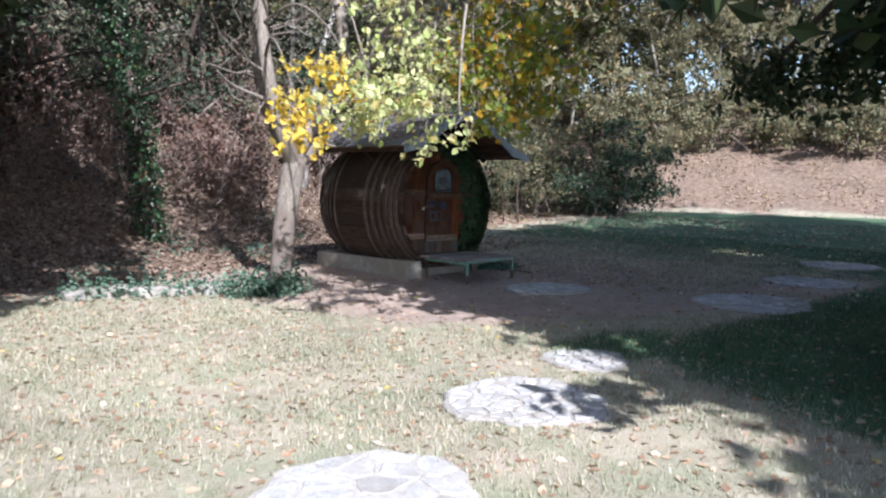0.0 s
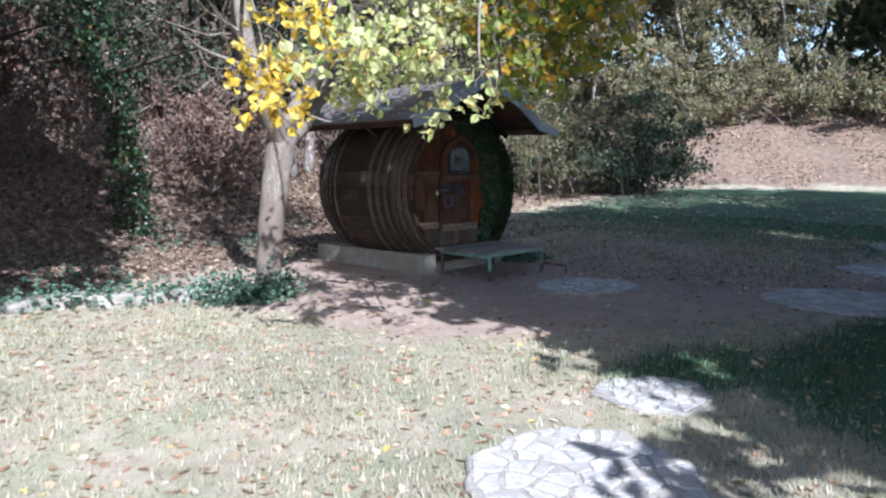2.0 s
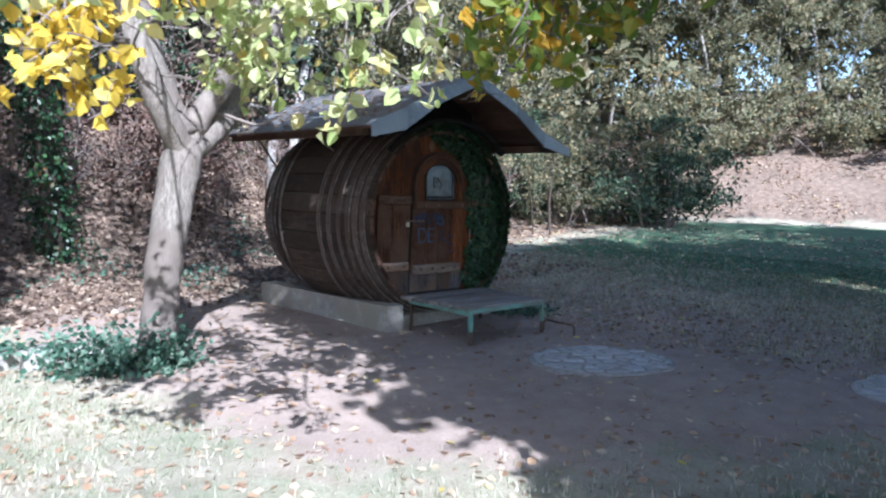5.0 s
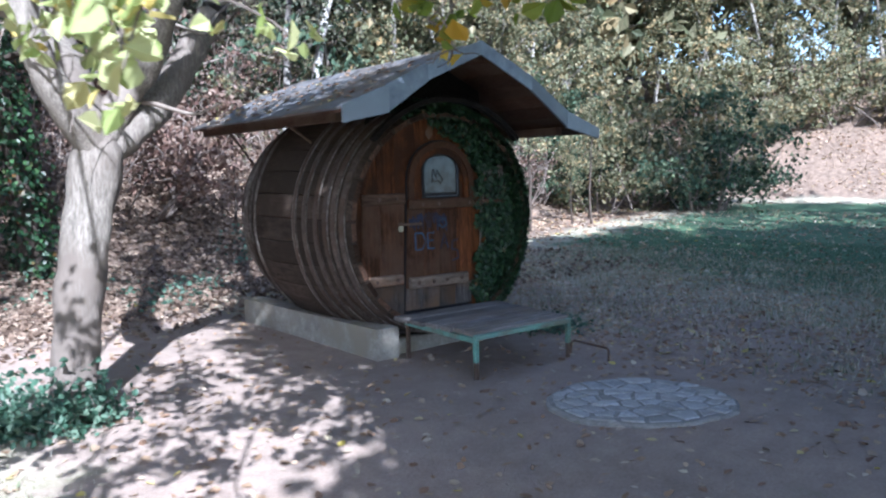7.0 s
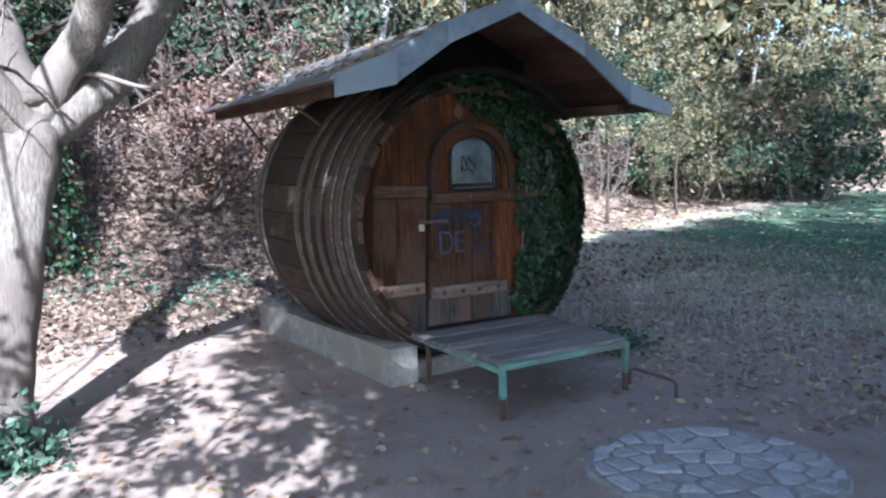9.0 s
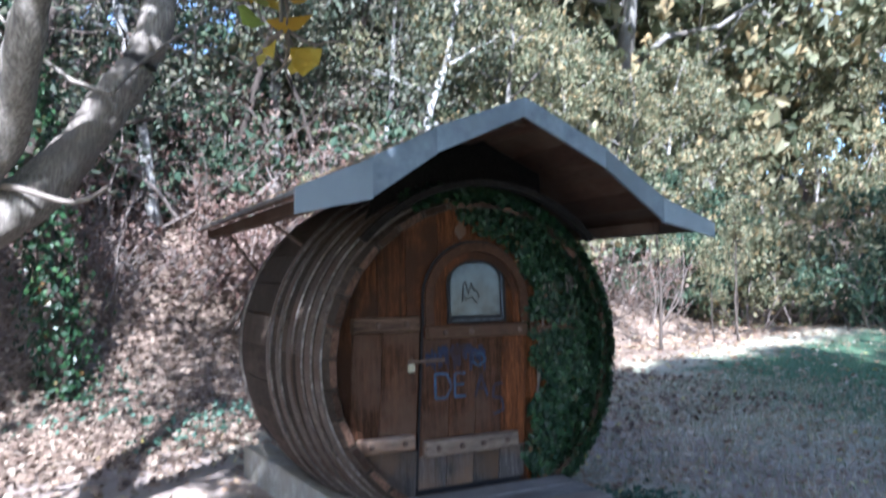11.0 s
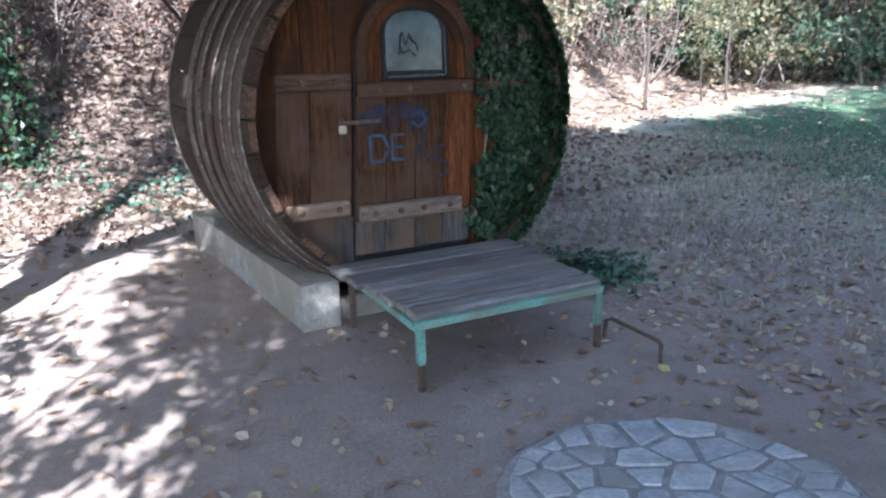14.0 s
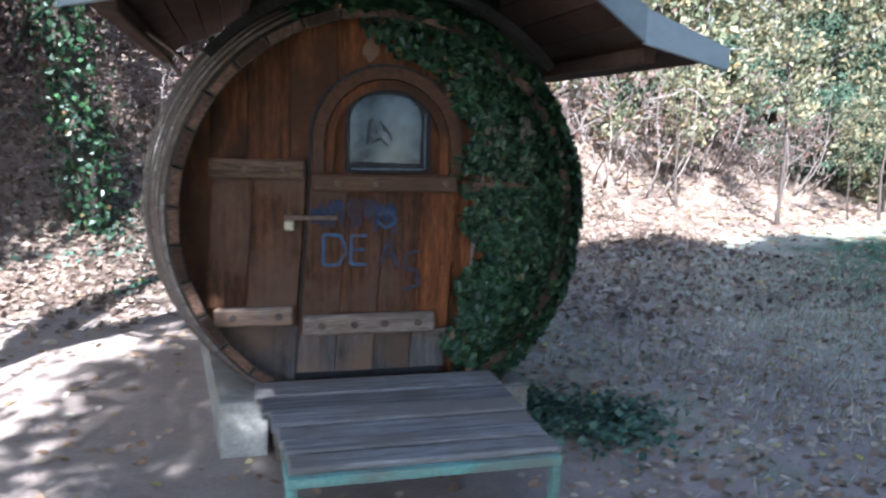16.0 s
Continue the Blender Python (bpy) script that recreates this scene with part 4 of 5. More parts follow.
def smooth_path(pts, k=4):
    out, P = [], [Vector(p) for p in pts]
    for i in range(len(P) - 1):
        a, b, c, d = P[max(i - 1, 0)], P[i], P[i + 1], P[min(i + 2, len(P) - 1)]
        for s in range(k):
            t = s / k
            out.append(tuple(0.5 * ((2 * b) + (c - a) * t + (2 * a - 5 * b + 4 * c - d) * t * t + (3 * b - a - 3 * c + d) * t ** 3)))
    return out + [tuple(P[-1])]


def limb(name, pts, r0, r1, sides=12, label="", knots=0.06):
    p = smooth_path(rel(*pts), 7)
    r = taper(r0, r1, len(p))
    r = [q * (1 + knots * math.sin(i * 1.9) + knots * 0.6 * math.sin(i * 4.3 + 1)) for i, q in enumerate(r)]
    ob = part(name, Geo().tube(p, r, sides), M_BARK, main, label, smooth=True)
    return roughen(ob, r0 * 0.10, 5.0, 1.0) if r0 > 0.05 else ob


p = smooth_path(rel((5.08, 8.52, -0.15), (5.10, 8.53, 0.12), (5.135, 8.55, 0.5), (5.21, 8.56, 1.0), (5.30, 8.57, 1.45), (5.36, 8.58, 1.80)), 9)
r = [0.136 + 0.06 * math.exp(-i / 6) + 0.032 * (i / len(p)) ** 4 + 0.003 * math.sin(i * 0.9) for i in range(len(p))]
r = [q * min(1.0, (1.06 - i / (len(r) - 1)) * 6) for i, q in enumerate(r)]
roughen(part("trunk", Geo().tube(p, r, 32), M_BARK, main, "pale furrowed trunk", smooth=True), 0.016, 9.0)
limb("limb", [(5.36, 8.58, 1.62), (5.60, 8.66, 1.81), (5.75, 8.71, 1.94), (5.90, 8.76, 2.13), (6.06, 8.78, 2.37), (6.20, 8.80, 2.62), (6.31, 8.85, 2.95), (6.42, 9.1, 3.8), (6.6, 10.0, 5.4)], 0.128, 0.07)
limb("limb", [(5.33, 8.57, 1.72), (5.22, 8.75, 2.1), (5.2, 9.1, 2.7), (5.30, 9.35, 3.5), (5.25, 9.5, 4.6), (5.0, 9.6, 5.8)], 0.15, 0.06)
limb("limb", [(5.30, 8.55, 1.66), (5.08, 8.40, 1.98), (4.90, 8.36, 2.45), (4.80, 8.38, 3.1), (4.78, 8.4, 4.0), (4.6, 8.3, 5.2)], 0.11, 0.04)
limb("limb", [(5.36, 8.58, 1.72), (5.52, 8.56, 1.98), (5.64, 8.48, 2.18), (5.70, 8.29, 2.45), (5.77, 8.1, 2.72), (6.0, 7.6, 3.2), (6.2, 7.0, 3.6), (6.2, 6.2, 3.7)], 0.115, 0.03)
limb("dead_branch", [(4.93, 8.37, 2.35), (4.65, 8.3, 2.42), (4.3, 8.2, 2.5), (4.0, 8.0, 2.62)], 0.03, 0.008, 7, "bare broken branch")
limb("dead_branch", [(5.40, 8.7, 1.95), (5.65, 8.55, 1.93), (5.9, 8.45, 1.86), (6.05, 8.35, 1.93)], 0.02, 0.008, 7, "bare crooked branch")
# drooping leafy boughs that reach out over the meadow
rng, rs = random.Random(11), np.random.RandomState(11)
# Two boughs rise past z 5, out of view, to carry added shading sprays.
for pts in ([(4.82, 8.38, 2.9), (4.5, 7.7, 3.0), (4.2, 7.0, 2.75), (3.95, 6.4, 2.35), (3.85, 6.1, 1.95)], [(6.2, 6.9, 3.6), (5.6, 6.1, 3.5), (5.0, 5.5, 3.0), (4.7, 5.25, 2.3), (4.62, 5.2, 1.85)], [(6.2, 6.2, 3.7), (5.4, 5.4, 3.5), (4.8, 4.9, 2.9), (4.5, 4.65, 2.2), (4.48, 4.6, 1.95)], [(4.78, 8.4, 3.6), (4.5, 7.2, 3.7), (4.2, 6.0, 3.2), (3.95, 5.3, 2.6), (3.8, 4.95, 2.0)], [(6.2, 6.5, 3.7), (6.3, 6.3, 3.0), (6.27, 6.18, 2.3), (6.26, 6.16, 2.02)], [(6.2, 6.4, 3.7), (5.9, 5.6, 3.5), (5.6, 5.1, 2.9), (5.5, 4.9, 2.1)], [(4.79, 8.38, 3.3), (4.8, 7.6, 3.4), (4.85, 6.9, 2.9), (4.85, 6.5, 2.05)], [(6.2, 6.8, 3.65), (5.8, 6.2, 4.4), (5.3, 5.5, 4.9), (4.8, 4.5, 5.3), (4.72, 3.6, 5.3)], [(6.2, 6.6, 3.7), (6.1, 6.0, 4.4), (5.95, 5.3, 5.0), (5.55, 4.1, 5.15)], [(6.2, 6.6, 3.7), (5.5, 5.6, 3.6), (5.2, 5.2, 2.9), (5.05, 5.05, 2.4)]):
    limb("bough", pts, 0.022, 0.004, 6, "thin drooping bough", 0.03)

for k in range(16):
    b = [(4.85, 8.37, 2.7), (4.79, 8.38, 3.2), (5.2, 9.1, 2.8), (5.29, 9.3, 3.3), (6.06, 8.6, 2.4), (5.0, 8.4, 2.15), (4.9, 8.36, 2.4), (6.1, 7.7, 3.1)][k % 8]
    lp, _ = wander(rng, Vector(b) - TR, (rng.gauss(-0.2, 1), rng.gauss(-0.4, 0.8), rng.uniform(-0.1, 0.8)), rng.uniform(0.7, 1.5), 7, 0.22)
    br = part("dead_branch", Geo().tube(lp, taper(0.014, 0.003, 8), 5), M_BARK, main, "thin bare branch")
    g = Geo()
    for _ in range(4):
        tp, _ = wander(rng, lp[rng.randint(2, 6)], (rng.gauss(0, 1), rng.gauss(0, 1), rng.gauss(0.2, 0.7)), rng.uniform(0.25, 0.5), 4, 0.25)
        g.tube(tp, taper(0.006, 0.002, 5), 4, False)
    tagged(part("twig_tangle", g, M_TWIG, br), kind="stuff")


def clump(cx, cy, cz, sx, sz, n, size, mat, label, name="leaf_spray"):
    base = Vector((cx, cy, cz)) - TR
    g = Geo()
    tips = []
    for _ in range(max(5, n // 14)):
        tp, _ = wander(rng, base + Vector((rng.gauss(0, sx * 0.4), rng.gauss(0, sx * 0.4), sz * rng.uniform(0.2, 0.9))), (rng.gauss(0, 1), rng.gauss(0, 1), -0.8), sx * 1.1 + 0.1, 4, 0.25)
        g.tube(tp, taper(0.005, 0.002, 5), 4, False)
        tips += tp[1:]
    A = np.array(tips)
    P = A[rs.randint(0, len(A), n)] + rs.normal(size=(n, 3)) * np.array([sx * 0.22, sx * 0.22, sz * 0.28])
    s = tagged(part(name, leaf_mesh(name, P, size * rs.uniform(0.55, 1.25, n), mat, rs, None, 0.5, 0.8), mat, main, label), kind="stuff")
    tagged(part("twig_tangle", g, M_TWIG, s), kind="stuff")


Y, P_, O = (M_YELLOW, "bright yellow leaves"), (M_PALE, "pale green and cream leaves"), (M_ORANGE, "green leaves turning orange")
for cx, cy, cz, sx, sz, n, size, (mat, text) in (
        (3.85, 6.10, 1.88, 0.17, 0.16, 120, 0.075, Y), (3.72, 6.08, 2.02, 0.13, 0.12, 70, 0.075, Y), (3.98, 6.17, 2.15, 0.18, 0.17, 110, 0.075, Y), (4.12, 6.15, 2.42, 0.20, 0.20, 100, 0.075, Y),
        (3.80, 5.05, 2.02, 0.20, 0.20, 120, 0.07, P_), (3.98, 4.93, 2.16, 0.22, 0.22, 150, 0.07, P_), (4.1, 5.05, 2.5, 0.26, 0.3, 190, 0.07, P_), (4.25, 5.1, 2.85, 0.26, 0.3, 110, 0.075, P_),
        (4.62, 5.20, 1.82, 0.15, 0.18, 85, 0.07, P_), (4.50, 4.62, 1.90, 0.14, 0.14, 60, 0.068, P_), (4.56, 5.02, 2.06, 0.17, 0.18, 90, 0.07, P_), (4.35, 4.9, 2.22, 0.24, 0.20, 150, 0.07, P_), (4.62, 5.2, 2.5, 0.3, 0.3, 170, 0.075, P_),
        # Sprays of size 0.12 here hang out of view, added to shade the barrel.
        (5.42, 4.95, 2.04, 0.16, 0.10, 40, 0.07, O), (5.25, 4.9, 2.13, 0.2, 0.14, 90, 0.07, O), (5.62, 5.05, 2.13, 0.2, 0.14, 80, 0.07, O), (5.8, 5.3, 2.28, 0.25, 0.15, 100, 0.075, O), (4.85, 6.45, 2.03, 0.2, 0.16, 130, 0.075, P_), (4.7, 6.3, 2.17, 0.22, 0.16, 130, 0.075, P_), (5.0, 6.6, 2.3, 0.25, 0.2, 130, 0.075, P_), (4.75, 6.5, 2.5, 0.25, 0.2, 120, 0.075, P_), (5.3, 5.6, 4.9, 0.6, 0.4, 230, 0.12, P_), (5.7, 6.2, 4.6, 0.6, 0.4, 500, 0.12, P_), (5.0, 5.0, 5.3, 0.6, 0.4, 190, 0.12, P_), (5.9, 5.2, 5.0, 0.6, 0.4, 450, 0.12, P_), (4.75, 4.3, 5.2, 0.6, 0.4, 450, 0.12, P_), (5.3, 6.7, 4.9, 0.6, 0.4, 180, 0.12, P_), (4.7, 3.6, 5.1, 0.6, 0.4, 600, 0.12, P_), (4.9, 4.0, 4.8, 0.6, 0.4, 500, 0.12, P_), (5.5, 4.0, 5.0, 0.55, 0.35, 500, 0.12, P_),
        (5.05, 5.03, 2.36, 0.18, 0.16, 150, 0.08, O), (5.28, 5.1, 2.55, 0.28, 0.22, 170, 0.085, O), (5.48, 4.72, 2.22, 0.14, 0.16, 60, 0.08, O), (5.62, 4.80, 2.42, 0.26, 0.22, 150, 0.085, O), (5.3, 4.9, 2.85, 0.4, 0.3, 230, 0.085, O), (5.9, 5.2, 2.9, 0.4, 0.3, 190, 0.085, O), (6.7, 5.6, 3.1, 0.5, 0.3, 190, 0.085, O),
        (6.27, 6.17, 1.98, 0.03, 0.05, 4, 0.08, Y), (6.22, 6.2, 2.08, 0.07, 0.10, 14, 0.08, O),
        (4.9, 8.4, 5.2, 1.0, 0.7, 1100, 0.11, P_), (5.6, 9.8, 6.0, 1.4, 0.8, 1700, 0.12, P_), (6.6, 10.2, 5.4, 1.3, 0.8, 1500, 0.12, P_), (6.1, 7.2, 4.4, 1.0, 0.6, 600, 0.085, P_)):
    clump(cx, cy, cz, sx, sz, int(n * 0.72) if cz < 3 and mat is M_PALE else n, size, mat, text)

# woodland on the hillside
ash = plant("woodland_tree", 21, 9.0, 0.13, 2.8, 13, 5600, 0.135, M_WOODS, M_GREYBARK, "slender woodland tree with green and yellowing leaves on the hillside", "tree", 0.25, twig=False)
gold = plant("woodland_tree", 22, 8.0, 0.13, 3.0, 13, 5600, 0.15, M_GOLD, M_GREYBARK, "woodland tree with gold-green autumn leaves on the bank", "tree", 0.12, twig=False)
back = plant("woodland_tree", 33, 10.5, 0.15, 3.6, 12, 3000, 0.25, M_WOODS, M_DARKBARK, "tall woodland tree high on the hillside", "tree", 0.12, twig=False)
back_gold = plant("woodland_tree", 34, 9.5, 0.15, 3.6, 12, 2900, 0.29, M_GOLD, M_GREYBARK, "tall gold-green tree high on the bank", "tree", 0.08, twig=False)
pale = plant("pale_trunk_tree", 35, 8.5, 0.12, 2.0, 12, 1500, 0.12, M_WOODS, M_PALEBARK, "pale-trunked woodland tree with dead lower branches", "tree", 0.25)
bare = plant("bare_tree", 23, 8.5, 0.09, 2.4, 20, 1500, 0.11, M_WOODS, M_DARKBARK, "thin dark woodland tree, almost bare", "tree", 0.12)
ivied = plant("ivied_tree", 24, 9.5, 0.15, 2.4, 12, 3000, 0.13, M_WOODS, M_DARKBARK, "dark woodland trunk wrapped in ivy", "tree", 0.3, ivy=2600)
bush = plant("green_shrub", 25, 2.6, 0.03, 1.2, 24, 3300, 0.11, M_SHRUB, M_TWIG, "leafy dark green shrub at the foot of the slope", "shrub", 0.2, 8, group="shrubs", twig=False)
yellow_bush = plant("yellowing_shrub", 26, 2.8, 0.03, 1.3, 21, 2400, 0.155, M_GOLD, M_TWIG, "yellowing leafy shrub on the bank", "shrub", 0.2, 7, group="shrubs", twig=False)
dry = plant("dry_shrub", 27, 2.0, 0.014, 0.9, 16, 420, 0.075, M_RUSSET, M_TWIG, "tangle of dry bare brushwood with a few brown leaves", "shrub", 0.1, 8, group="shrubs")
russet = plant("russet_shrub", 28, 1.6, 0.016, 0.8, 18, 1400, 0.09, M_RUSSET, M_TWIG, "brushwood with red-brown withered leaves", "shrub", 0.1, 8, group="shrubs")
sapling = plant("sapling", 29, 5.2, 0.05, 1.3, 11, 900, 0.12, M_GOLD, M_DARKBARK, "thin dark sapling at the foot of the slope", "tree", 0.45, group="saplings")

rng = random.Random(77)


def foot(s, d):
    """A place s metres along the foot of the slope and d metres up it."""
    return 3 + 26 / 27.86 * s - 10 / 27.86 * d, 12.6 + 10 / 27.86 * s + 26 / 27.86 * d


def scatter(ob, places, lo=0.8, hi=1.25, sink=0.05):
    return [put(ob, x, y, rng.uniform(0, 6.28), rng.uniform(lo, hi), sink, first=(i == 0)) for i, (x, y) in enumerate(places)]


def rows(s0, s1, ds, d, jitter=0.8):
    n = int((s1 - s0) / ds)
    return [foot(s0 + ds * k + rng.uniform(-jitter, jitter), d + rng.uniform(-jitter, jitter)) for k in range(n + 1)]


scatter(ivied, [(5.85, 14.5), foot(-1.6, 3.4), foot(2.6, 6.2), foot(4.4, 7.4), foot(-3.5, 5.5), foot(0.2, 4.6)], 0.85, 1.1)
scatter(bare, [foot(-2.5, 2.0), foot(-0.6, 1.9), foot(1.7, 2.6), foot(-4, 4), foot(3.3, 3.9), foot(0.8, 5.2), foot(-1.2, 6.2), foot(5.2, 4.6), foot(2.2, 7.4), foot(-3.5, 8), foot(8.0, 5.0), foot(12.5, 5.6), foot(6.4, 8.4), foot(-1.8, 4.4), foot(-5.0, 2.4), foot(2.4, 5.6), foot(10.2, 4.0), foot(0.2, 7.2), foot(-5.5, 6.0), foot(-2.6, 9.4), foot(1.2, 9.6), foot(4.0, 10.2), foot(6.6, 5.9), foot(4.4, 5.6)], 0.75, 1.15)
scatter(pale, [(11.3, 18.4), (11.95, 18.8), foot(3.0, 6.6), foot(6.2, 4.2)], 0.95, 1.15)
scatter(ash, rows(9.5, 20, 3.2, 7.5) + rows(8.5, 16, 3.6, 4.6) + rows(-7, 9, 3.4, 9.5) + [foot(9.5, 6.5), foot(-4.6, 6.8)], 0.8, 1.15)
scatter(back, rows(-9, 24, 3.0, 11.0) + rows(-9, 26, 3.4, 15.0) + rows(-4, 34, 4.6, 20.0), 0.95, 1.35)
scatter(gold, rows(13, 27, 2.3, 4.8, 0.6) + rows(12.5, 27, 2.4, 2.9, 0.5) + [(35.5, 27.5), (37.5, 25.5), (38.6, 23.4), (41.0, 21.6), (41.8, 18.2), (43.0, 14.4), (44.2, 10.6), (45.0, 7.0), (39.5, 24.0), (42.5, 19.8), (44.3, 16.2), (45.5, 12.5), (46.5, 9.0), (47.5, 5.5), (48, 2.0), (48.5, -1.5)], 0.8, 1.2)
scatter(back_gold, rows(15, 32, 2.8, 8.2) + rows(16, 34, 2.8, 12.5) + rows(24, 40, 2.6, 5.6, 0.6) + rows(26, 42, 3.0, 9.5) + [(37, 31), (42.5, 27), (45.5, 22.5), (47.3, 18.5), (48.5, 14.5), (49.5, 10.5), (50, 6), (51, 2), (51, -2), (50, 25)] + [(56 * math.sin(radians(b)), 56 * math.cos(radians(b))) for b in range(40, 84, 4)], 1.15, 1.6)
scatter(bush, [foot(-4.6, 5.2), foot(19.5, 1.2), foot(21.2, 1.6), foot(22.6, 0.8), foot(23.8, 2.0), foot(16.6, 2.8), foot(11.5, 4.2), foot(9.0, 5.2), foot(7.0, 4.6), foot(4.9, 6.4), foot(1.3, 6.0), foot(20.6, 2.6), foot(22.4, 3.0)], 0.65, 1.35)
scatter(yellow_bush, [foot(25.6, 2.4), foot(27.4, 2.8), foot(24.2, 1.0), foot(15.2, 2.2), foot(20.0, 2.0), foot(26.4, 0.9), foot(14.4, 3.6), foot(12.8, 4.4), foot(17.8, 3.2), foot(10.2, 6.4), (38.2, 19.6), (39.6, 16.3), (40.6, 13.2), (41.5, 9.8), (42.2, 6.6), (38.9, 18.0), (40.1, 14.7), (41.2, 11.4), (36.4, 21.6), (35.0, 23.0), foot(15.6, 6.6), foot(13.2, 7.2), foot(18.6, 6.6), foot(20.4, 5.8), foot(10.8, 8.6), foot(7.6, 8.0), foot(16.4, 4.6), (45, 4), (38.8, 23.0), (37.0, 25.4)], 0.8, 1.4)
scatter(dry, [foot(rng.uniform(-5, 8), rng.uniform(1.6, 8)) for _ in range(34)] + [foot(rng.uniform(8, 18), rng.uniform(0.8, 6)) for _ in range(13)] + [foot(13.2, 1.3), foot(14.6, 1.8), foot(15.8, 1.2), foot(17.2, 1.6), foot(18.2, 1.0), foot(16.4, 2.2)], 0.7, 1.4, 0.1)
scatter(russet, [(7.4, 17.4), (8.2, 18.0), (7.8, 16.9), (4.8, 16.9), foot(3.6, 4.6), foot(-2, 3), foot(1.0, 4.4), foot(-3.4, 5), foot(6.0, 5.6), foot(8.6, 6.6), foot(0.0, 4.6), foot(-1.6, 2.0)], 0.8, 1.3, 0.1)
scatter(sapling, [(16.4, 16.3), (18.3, 16.7), (19.2, 16.9), (15.4, 17.8), foot(7.6, 1.6), (20.5, 18.2)], 0.55, 0.8)

for x, y, size in ((25.2, 17.7, 1.2), (26.3, 18.4, 0.85)):
    put(bush, x, y, x * 1.7, size, 0.05)
for x, y, size in ((27.2, 19.4, 1.3), (24.2, 19.6, 1.15), (22.4, 19.4, 0.9)):
    put(yellow_bush, x, y, x * 2.3, size, 0.05)

# great shade trees added beside and behind the walk, mostly out of view
rng = random.Random(4)
oak = plant("oak_tree", 31, 10.5, 0.28, 5.0, 22, 9500, 0.33, M_OAKLEAF, M_DARKBARK, "tall dark oak with a broad crown, added mostly out of view for shade", "tree", 0.42, group="oaks")
scatter(oak, [(16.5, -0.5), (20.5, 0.5), (11.5, -6.0), (24, 0.5), (-6.5, 12.5), (-8, 5)], 0.95, 1.08, 0.1)
rng = random.Random(8)
young_oak = plant("oak_tree", 36, 9.5, 0.2, 3.3, 20, 8800, 0.325, M_OAKLEAF, M_DARKBARK, "dark oak with a dense high crown, added mostly out of view for shade", "tree", 0.48, group="oaks")
scatter(young_oak, [(6.25, 1.3), (5.5, -2.9), (4.6, -5.4), (8.8, -2.0), (7.05, 1.55), (10.2, 2.0), (13.0, -3.0), (7.6, -6.0)], 0.97, 1.05, 0.1)
rng = random.Random(15)
thin_oak = plant("oak_tree", 37, 9.5, 0.18, 3.2, 18, 7600, 0.28, M_OAKLEAF, M_DARKBARK, "oak with a thin high crown, added mostly out of view for dappled shade", "tree", 0.48, group="oaks")
put(young_oak, 6.4, 0.75, 2.6, 0.86, 0.1)
put(young_oak, 2.9, -5.5, 1.2, 0.95, 0.1)
scatter(thin_oak, [(0.9, 7.2), (1.55, 8.6), (-0.8, 8.6), (1.0, 10.8), (-3.2, 9.5), (-1.8, 5.0)], 0.9, 1.02, 0.1)
near_oak = put(thin_oak, 9.0, 1.8, 2.0, 1.35, 0.1)
put(oak, 14.5, -1.6, 0.7, 1.1, 0.1)
rng = random.Random(19)
# Added trees, kept unseen, that break the sun on slope and lawn.
lace = plant("woodland_tree", 38, 11.5, 0.19, 4.4, 24, 3600, 0.19, M_WOODS, M_DARKBARK, "tall woodland tree with a thin wide crown, added out of view for dapples", "tree", 0.4, twig=False)
scatter(lace, [(-1.0, 10.8), (-1.6, 6.4)], 1.0, 1.2, 0.1)
put(lace, 17.2, 2.4, 0.9, 1.4, 0.1)
put(lace, 21.5, 3.4, 2.9, 1.5, 0.1)
# Added unseen tree: its shadow sets the shade's left edge before the barrel.
put(young_oak, 5.0, 1.0, 1.1, 0.75, 0.1)
# low boughs of the oaks at the lawn's edge
rs = np.random.RandomState(41)


def low_bough(tree, tx, ty, bx, by, bz, sx, n, size):
    """A hanging bough of single leaves on twigs, carried by the tree that stands at tx, ty."""
    rel_at = Vector((bx - tx, by - ty, bz))
    stem = Geo().tube([(0, 0.1, 5.0), (rel_at.x * 0.5, rel_at.y * 0.5, bz + 1.3), (rel_at.x * 0.85, rel_at.y * 0.85, bz + 0.45), tuple(rel_at)], [0.07, 0.05, 0.025, 0.008], 6)
    tips = []
    for k in range(26):
        base = rel_at.lerp(Vector((rel_at.x * 0.85, rel_at.y * 0.85, bz + 0.45)), rng.random())
        tp, _ = wander(rng, base, (rng.gauss(0, 1), rng.gauss(0, 1), rng.gauss(-0.15, 0.5)), sx * rng.uniform(0.7, 1.9), 5, 0.25)
        stem.tube(tp, taper(0.008, 0.002, 6), 4, False)
        tips += tp[2:]
    A = np.array(tips)
    P = A[rs.randint(0, len(A), n)] + rs.normal(size=(n, 3)) * 0.075
    for piece, name, mat in ((leaf_mesh("low_bough", P, size * rs.uniform(0.6, 1.3, n), M_OAKLEAF, rs, None, 0.6, 0.5), "low_bough", M_OAKLEAF), (stem, "bough", M_DARKBARK)):
        b = part(name, piece, mat, tree, "low hanging bough of dark oak leaves" if mat is M_OAKLEAF else "")
        if mat is M_OAKLEAF:
            tagged(b, kind="stuff")
        b.matrix_parent_inverse = tree.matrix_basis.inverted()
        b.matrix_basis = Matrix.Translation((tx, ty, 0))


for bx, by, bz, sx in ((7.75, 3.68, 2.38, 0.30), (8.3, 3.15, 2.45, 0.38), (8.85, 2.75, 2.55, 0.42), (9.3, 2.9, 2.95, 0.45)):
    low_bough(near_oak, 9.0, 1.8, bx, by, bz, sx, 420, 0.11)

